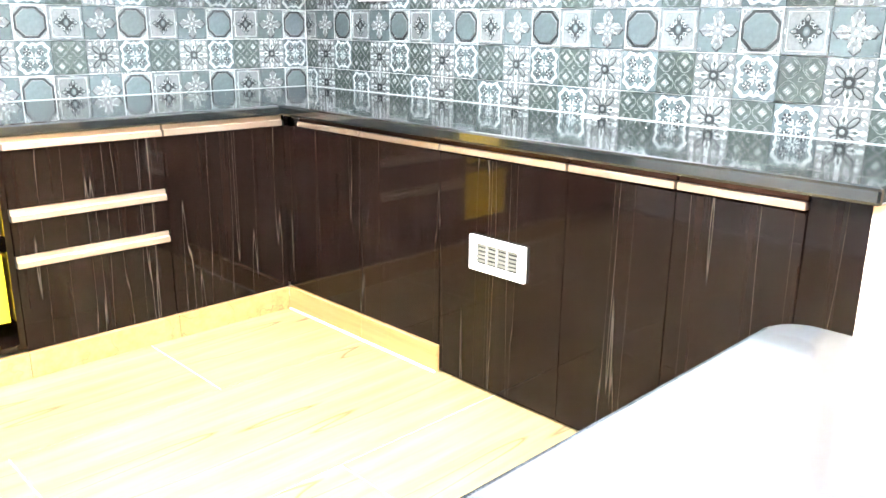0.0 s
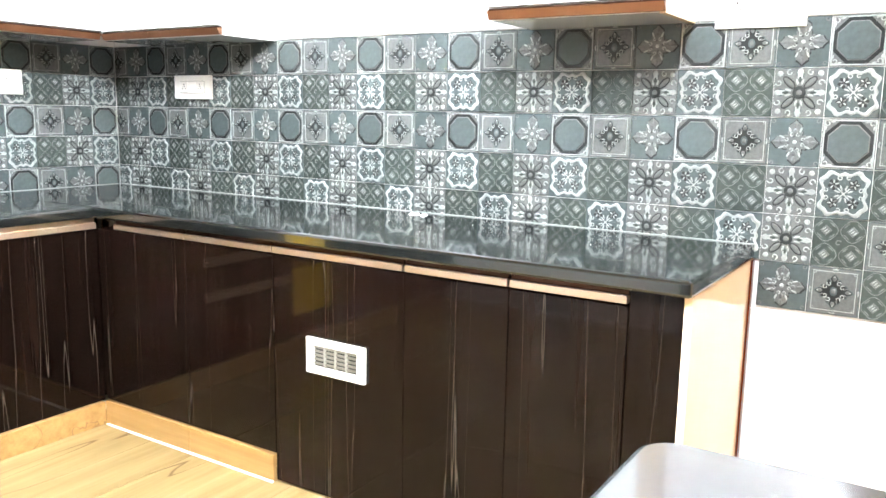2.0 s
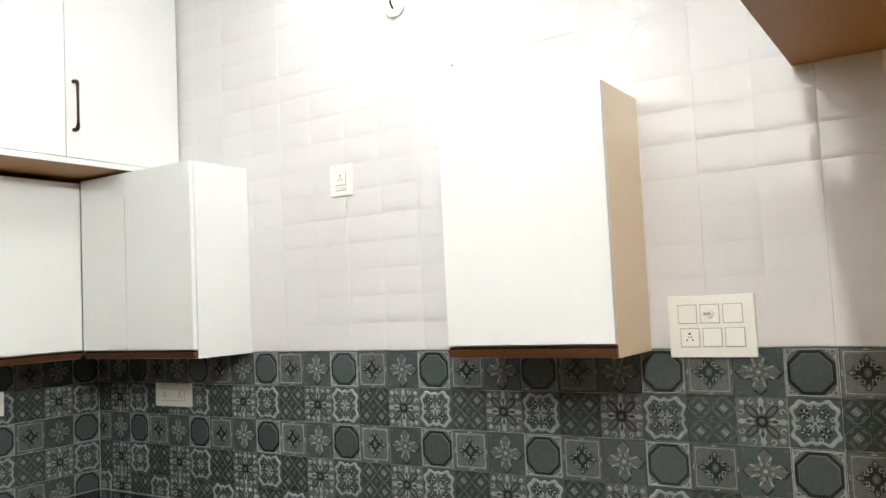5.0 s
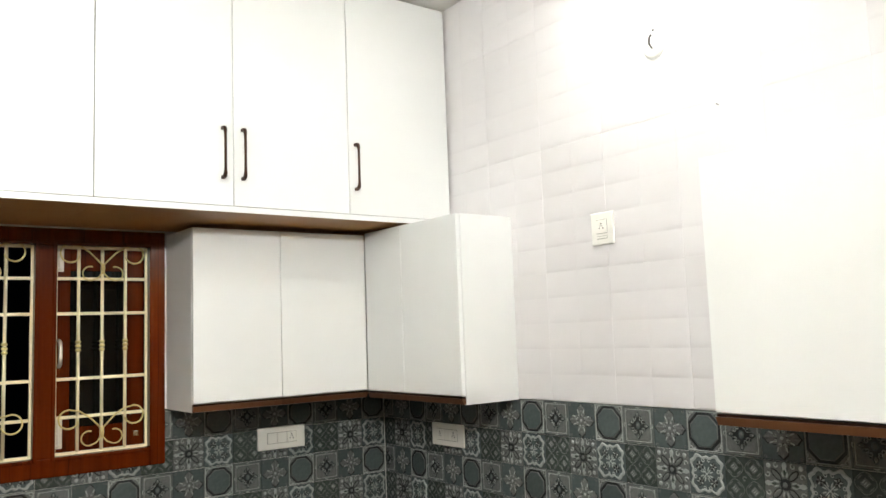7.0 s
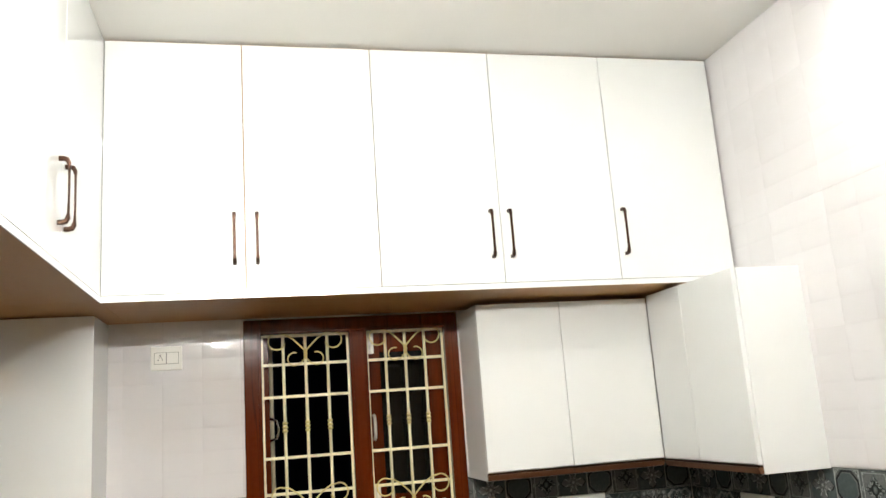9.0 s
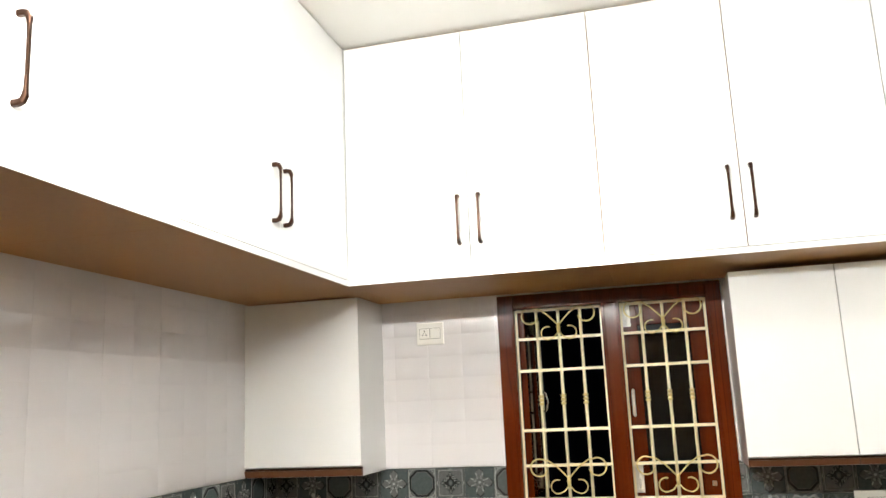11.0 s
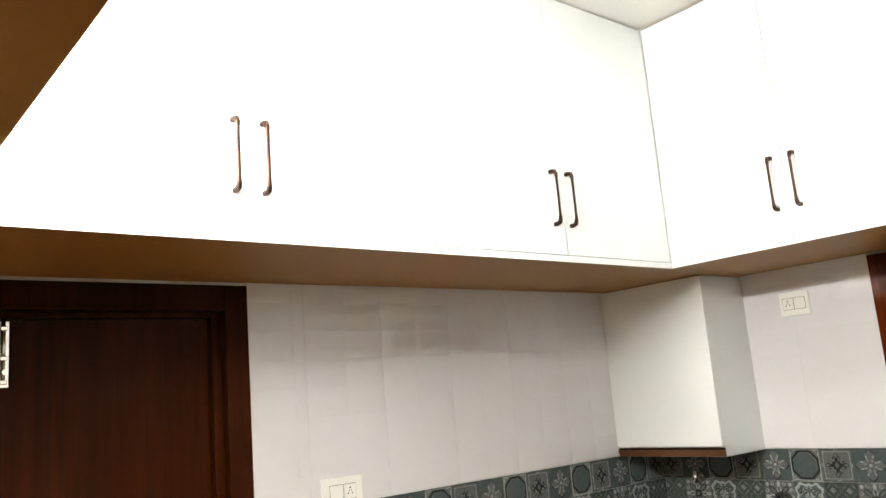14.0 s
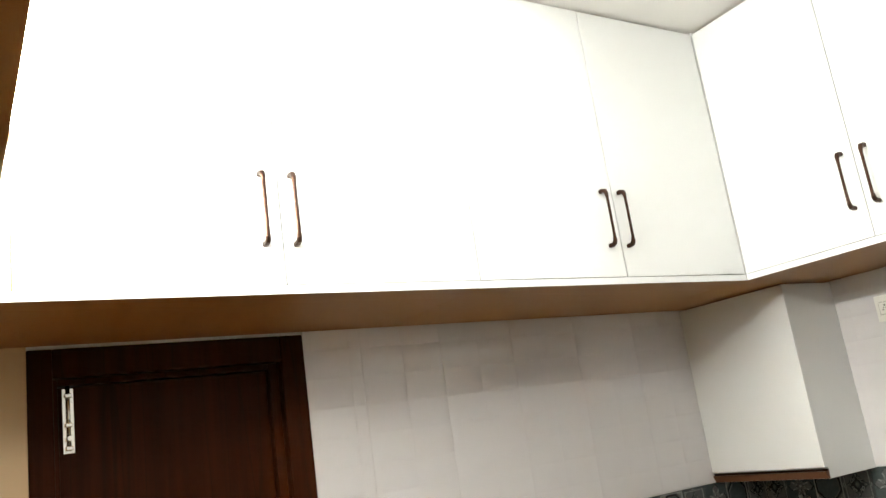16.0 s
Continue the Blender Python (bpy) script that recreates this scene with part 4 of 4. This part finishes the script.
def pattern_mesh(kind):
    bm = bmesh.new()
    e = S / 2 - 0.0009
    eh = DR / 2 - 0.0009
    box(-e, e, 0.0, 0.0075, -eh, eh, 0.0, bm)
    ground = {"circle": 1, "flower": 1, "star": 3, "quatre": 3, "green": 4, "cross": 1}[kind]
    for f in bm.faces:
        f.material_index = ground
    O = (0, 0)
    quarter = [math.pi / 2 * k for k in range(4)]
    if kind == "circle":
        band(bm, ngon(4, S * 0.655, math.pi / 4), O, 0.035, 0.0, 0.0014, 2)
        raised(bm, ngon(8, S * 0.49, math.pi / 8), O, 0.0, 0.0005, 0, 0.97)
        raised(bm, ngon(8, S * 0.415, math.pi / 8), O, 0.0005, 0.0024, 1, 0.95)
        raised(bm, ngon(8, S * 0.392, math.pi / 8), O, 0.0025, 0.0028, 3, 0.97)
        for x, z in corner_pairs(0.40):
            curl(bm, (x, z), S * 0.055, math.atan2(z, x), 0.0, 0.0018, 2)
            raised(bm, leaf_line(S * 0.10, S * 0.035, 0.2, 0.0), (x * 0.78, z * 1.08), 0.0, 0.0012, 2, 0.5)
            raised(bm, leaf_line(S * 0.10, S * 0.035, 1.4, 0.0), (x * 1.08, z * 0.78), 0.0, 0.0012, 2, 0.5)
    elif kind == "flower":
        band(bm, ngon(4, S * 0.665, math.pi / 4), O, 0.02, 0.0, 0.0010, 3)
        band(bm, ngon(4, S * 0.575, math.pi / 4), O, 0.022, 0.0, 0.0014, 2)
        raised(bm, ngon(4, S * 0.545, math.pi / 4), O, 0.0, 0.0006, 1, 0.98)
        edge = shape(lambda a: S * (0.262 + 0.062 * math.cos(4 * a) + 0.026 * math.cos(12 * a)), 64)
        raised(bm, [(x * 1.07, z * 1.07) for x, z in edge], O, 0.0006, 0.0010, 3, 0.97)
        raised(bm, edge, O, 0.0008, 0.0016, 0, 0.95)
        for t in quarter:
            u = t + math.pi / 4
            raised(bm, leaf_line(S * 0.12, S * 0.085, t, S * 0.265), O, 0.0014, 0.0028, 1, 0.6)
            raised(bm, leaf_line(S * 0.05, S * 0.030, t, S * 0.300), O, 0.0022, 0.0034, 2, 0.5)
            for d in (-1, 1):
                curl(bm, (S * 0.185 * math.cos(t + d * 0.52), S * 0.185 * math.sin(t + d * 0.52)), S * 0.046, t + d, 0.0014, 0.0030, 2)
                raised(bm, leaf_line(S * 0.085, S * 0.030, t + d * 0.30, S * 0.225), O, 0.0014, 0.0026, 1, 0.5)
            raised(bm, leaf_line(S * 0.05, S * 0.13, t, S * 0.455), O, 0.0, 0.0018, 2, 0.6)
            raised(bm, leaf_line(S * 0.03, S * 0.07, t, S * 0.430), O, 0.0014, 0.0022, 3, 0.6)
            curl(bm, (S * 0.415 * math.cos(u) * 1.28, S * 0.415 * math.sin(u) * 1.28), S * 0.030, u, 0.0, 0.0014, 2)
        raised(bm, leaf_line(S * 0.15, S * 0.20, 0.0, 0.0), O, 0.0014, 0.0022, 3, 0.9)
        raised(bm, leaf_line(S * 0.09, S * 0.13, 0.0, 0.0), O, 0.0020, 0.0036, 1, 0.6)
    elif kind == "star":
        edge = shape(lambda a: S * (0.325 + 0.115 * math.cos(4 * a) + 0.022 * math.cos(20 * a)), 60)
        # dark copy shifted right and down: the star's drop shadow, painted in glaze
        raised(bm, [(x * 1.05 + S * 0.008, z * 1.05 - S * 0.010) for x, z in edge], O, 0.0, 0.0006, 0, 0.97)
        raised(bm, edge, O, 0.0, 0.0018, 1, 0.93)
        for t in quarter:
            for off, ln, wd in ((0.36, 0.15, 0.075), (0.22, 0.13, 0.10)):
                raised(bm, leaf_line(S * ln, S * wd, t, S * off), O, 0.0018, 0.0034, 1, 0.5)
            for d in (-1, 1):
                raised(bm, leaf_line(S * 0.13, S * 0.045, t + d * 0.40, S * 0.27), O, 0.0016, 0.0030, 2, 0.5)
                curl(bm, (S * 0.16 * math.cos(t + d * 0.36), S * 0.16 * math.sin(t + d * 0.36)), S * 0.040, t, 0.0018, 0.0030, 2)
            raised(bm, leaf_line(S * 0.07, S * 0.03, t + 0.2, S * 0.13), O, 0.0018, 0.0022, 0, 0.6)
        raised(bm, ngon(10, S * 0.045), O, 0.0018, 0.0034, 2, 0.6)
        for x, z in corner_pairs(0.43):
            curl(bm, (x, z), S * 0.045, math.atan2(z, x) + 1, 0.0, 0.0012, 1)
    elif kind == "quatre":
        line = shape(lambda a: S * (0.435 - 0.062 * math.cos(4 * a) + 0.026 * math.cos(12 * a)), 64)
        raised(bm, line, O, 0.0, 0.0012, 3, 0.96)
        band(bm, line, O, 0.11, 0.0, 0.0028, 2)
        for t in quarter:
            u = t + math.pi / 4
            c = (S * 0.265 * math.cos(u), S * 0.265 * math.sin(u))
            raised(bm, shape(lambda a: S * (0.098 + 0.022 * math.cos(5 * a + t)), 25), c, 0.0012, 0.0014, 0, 0.92)
            for j in range(5):
                raised(bm, leaf_line(S * 0.075, S * 0.034, t + j * 1.257, S * 0.060), c, 0.0014, 0.0026, 1 if j % 2 else 2, 0.5)
            for d in (-1, 1):
                curl(bm, (S * 0.33 * math.cos(u + d * 0.55), S * 0.33 * math.sin(u + d * 0.55)), S * 0.050, u, 0.0012, 0.0026, 2)
                raised(bm, leaf_line(S * 0.12, S * 0.035, u + d * 0.42, S * 0.13), O, 0.0012, 0.0024, 2, 0.5)
            raised(bm, leaf_line(S * 0.13, S * 0.055, t, S * 0.19), O, 0.0012, 0.0020, 3, 0.7)
            raised(bm, leaf_line(S * 0.16, S * 0.030, u, S * 0.09), O, 0.0012, 0.0026, 2, 0.5)
        raised(bm, ngon(8, S * 0.030), O, 0.0012, 0.0028, 2, 0.6)
    elif kind == "green":
        for x, z in corner_pairs(0.25):
            raised(bm, ngon(4, S * 0.115, 0), (x, z), 0.0, 0.0012, 1, 0.9)
            for o in (-0.05, 0.0, 0.05):
                raised(bm, leaf_line(S * 0.11, S * 0.022, math.pi / 4, 0.0), (x + S * o * 0.7, z - S * o * 0.7), 0.0010, 0.0024, 2, 0.5)
            for t in quarter:
                u = t + math.pi / 4
                raised(bm, leaf_line(S * 0.035, S * 0.15, u, S * 0.165), (x, z), 0.0, 0.0016, 1, 0.5)
            band(bm, shape(lambda a: S * (0.215 + 0.014 * math.cos(4 * a)), 24), (x, z), 0.045, 0.0, 0.0012, 1)
        curl(bm, O, S * 0.06, 0.5, 0.0, 0.0014, 1)
    else:
        for t in quarter:
            u = t + math.pi / 4
            raised(bm, leaf_line(S * 0.25, S * 0.13, t, S * 0.37), O, 0.0, 0.0014, 2, 0.75)
            raised(bm, leaf_line(S * 0.14, S * 0.06, t, S * 0.27), O, 0.0006, 0.0016, 4, 0.8)
            raised(bm, leaf_line(S * 0.34, S * 0.160, u, S * 0.285), O, 0.0, 0.0012, 0, 0.96)
            raised(bm, leaf_line(S * 0.28, S * 0.100, u, S * 0.285), O, 0.0012, 0.0028, 1, 0.7)
            raised(bm, ngon(8, S * 0.060), (S * 0.54 * math.cos(u), S * 0.54 * math.sin(u)), 0.0, 0.0024, 2, 0.6)
            for d in (-1, 1):
                curl(bm, (S * 0.45 * math.cos(u + d * 0.33), S * 0.45 * math.sin(u + d * 0.33)), S * 0.065, u + d, 0.0, 0.0026, 2)
                raised(bm, leaf_line(S * 0.13, S * 0.045, u + d * 0.55, S * 0.22), O, 0.0006, 0.0022, 2, 0.5)
                raised(bm, leaf_line(S * 0.09, S * 0.030, u + d * 0.62, S * 0.36), O, 0.0006, 0.0016, 3, 0.6)
        raised(bm, ngon(14, S * 0.130), O, 0.0, 0.0022, 0, 0.9)
        raised(bm, ngon(10, S * 0.060), O, 0.0022, 0.0036, 1, 0.6)
    return mesh_of(kind + "_tile", bm, [TILE_DARK, TILE_MID, TILE_PALE, TILE_BLUE, TILE_GREEN])


for k in ("circle", "flower", "star", "quatre", "green", "cross"):
    PATTERN[k] = pattern_mesh(k)
EVEN, ODD = ("circle", "flower", "star"), ("quatre", "green", "cross")
LAST = ("green", "quatre", "cross")


CUTS = {}


def dark_square(parent, turn, at, kind, clip=(-1, 1, -1, 1)):
    """One patterned square; clip keeps the part between local limits (left, right, below, above) of its centre."""
    hu, hv = DP / 2, DR / 2
    lim = (max(clip[0], -hu), min(clip[1], hu), max(clip[2], -hv), min(clip[3], hv))
    if lim[1] - lim[0] < 0.004 or lim[3] - lim[2] < 0.004:
        return
    if lim == (-hu, hu, -hv, hv):
        lay("patterned_tile", PATTERN[kind], parent, at, turn)
        return
    key = (kind, *(round(v, 4) for v in lim))
    if key not in CUTS:
        cut = bmesh.new()
        cut.from_mesh(PATTERN[kind])
        for co, no in (((lim[0], 0, 0), (-1, 0, 0)), ((lim[1], 0, 0), (1, 0, 0)), ((0, 0, lim[2]), (0, 0, -1)), ((0, 0, lim[3]), (0, 0, 1))):
            bmesh.ops.bisect_plane(cut, geom=cut.verts[:] + cut.edges[:] + cut.faces[:], plane_co=co, plane_no=no, clear_outer=True)
        me = bpy.data.meshes.new("cut_tile")
        cut.to_mesh(me)
        cut.free()
        for m in (TILE_DARK, TILE_MID, TILE_PALE, TILE_BLUE, TILE_GREEN):
            me.materials.append(m)
        CUTS[key] = me
    lay("patterned_tile", CUTS[key], parent, at, turn)


# east wall: a circle stands at y = -2.364, the row of three repeats towards the corner
for c in range(-2, 25):
    y = -2.364 + DP * c
    if y - DP / 2 > NORTH - 0.004:
        break
    clip = (y - NORTH, y - SOUTH_EDGE - 0.001, -1, 1)
    k = (-c) % 3
    for r in range(5):
        kind = (EVEN, ODD, EVEN, ODD, LAST)[r][k]
        if y < -2.16 and r == 4:
            kind = ("green", "flower", "cross")[k]
        dark_square(wall_east, -90, (EAST, y, 1.328 - DR * r), kind, clip)
    if y < -2.16:
        dark_square(wall_east, -90, (EAST, y, 1.328 - DR * 5), ("flower", "green", "star")[k], clip)
# north wall: a circle stands in the corner; squares are cut round the window
for c in range(0, 25):
    x = 2.388 - DP * c
    if x + DP / 2 < WEST + 0.004:
        break
    k = (-c) % 3
    for r in range(5):
        z = 1.328 - DR * r
        kind = (EVEN, ODD)[r % 2][k]
        edge = (WEST - x, EAST - 0.001 - x)
        if z + DR / 2 <= WZ0 or x + DP / 2 <= WX0 or x - DP / 2 >= WX1:
            dark_square(wall_north, 0, (x, NORTH, z), kind, (*edge, -1, 1))
            continue
        # cut round the window: below its sill, and beside its jambs
        dark_square(wall_north, 0, (x, NORTH, z), kind, (*edge, -1, WZ0 - z))
        dark_square(wall_north, 0, (x, NORTH, z), kind, (edge[0], min(edge[1], WX0 - x), WZ0 - z, 1))
        dark_square(wall_north, 0, (x, NORTH, z), kind, (max(edge[0], WX1 - x), edge[1], WZ0 - z, 1))
# west wall, from the corner to the door
for c in range(0, 18):
    y = NORTH - 0.064 - DP * c
    if y + DP / 2 < DY1 + 0.004:
        break
    k = (-c + 1) % 3
    for r in range(2):
        dark_square(wall_west, 90, (WEST, y, 1.328 - DR * r), (EVEN, ODD)[r][k], (DY1 + 0.001 - y, NORTH - y, -1, 1))

white_field(wall_east, -90, (EAST, NORTH, 0), NORTH - SOUTH_EDGE, 1.394, CEIL - 0.001, 0.23)
white_field(wall_east, -90, (EAST, -2.16, 0), -2.16 - SOUTH_EDGE, 0.0, 0.612)
white_field(wall_north, 0, (WEST, NORTH, 0), WX0 - WEST - 0.001, 1.394, HEAD - 0.001, 0.11)
white_field(wall_north, 0, (WX1 + 0.001, NORTH, 0), EAST - WX1 - 0.002, 1.394, HEAD - 0.001)
white_field(wall_west, 90, (WEST, DY1 + 0.001, 0), NORTH - DY1 - 0.002, 1.394, HEAD - 0.001, 0.2)

# floor: long pale wood tiles in rows across the kitchen
def floor_tile(w, d):
    return mesh_of("floor_tile", box(0.002, w - 0.002, 0.002, d - 0.002, -0.008, 0.0, 0.0006), [FLOOR_WOOD])


FLOORS = {}
row, y = 0, 0.030
while y > -5.9:
    x = 0.68 - 1.2 if row % 2 else 0.08 - 1.2
    while x < 3.6:
        x0, x1 = max(x, WEST + 0.002), min(x + 1.2, 3.488)
        key = round(x1 - x0, 3)
        if key > 0.03:
            if key not in FLOORS:
                FLOORS[key] = floor_tile(key, 0.6)
            lay("floor_tile", FLOORS[key], floor, (x0, y - 0.6, 0), 0)
        x += 1.2
    y -= 0.6
    row += 1
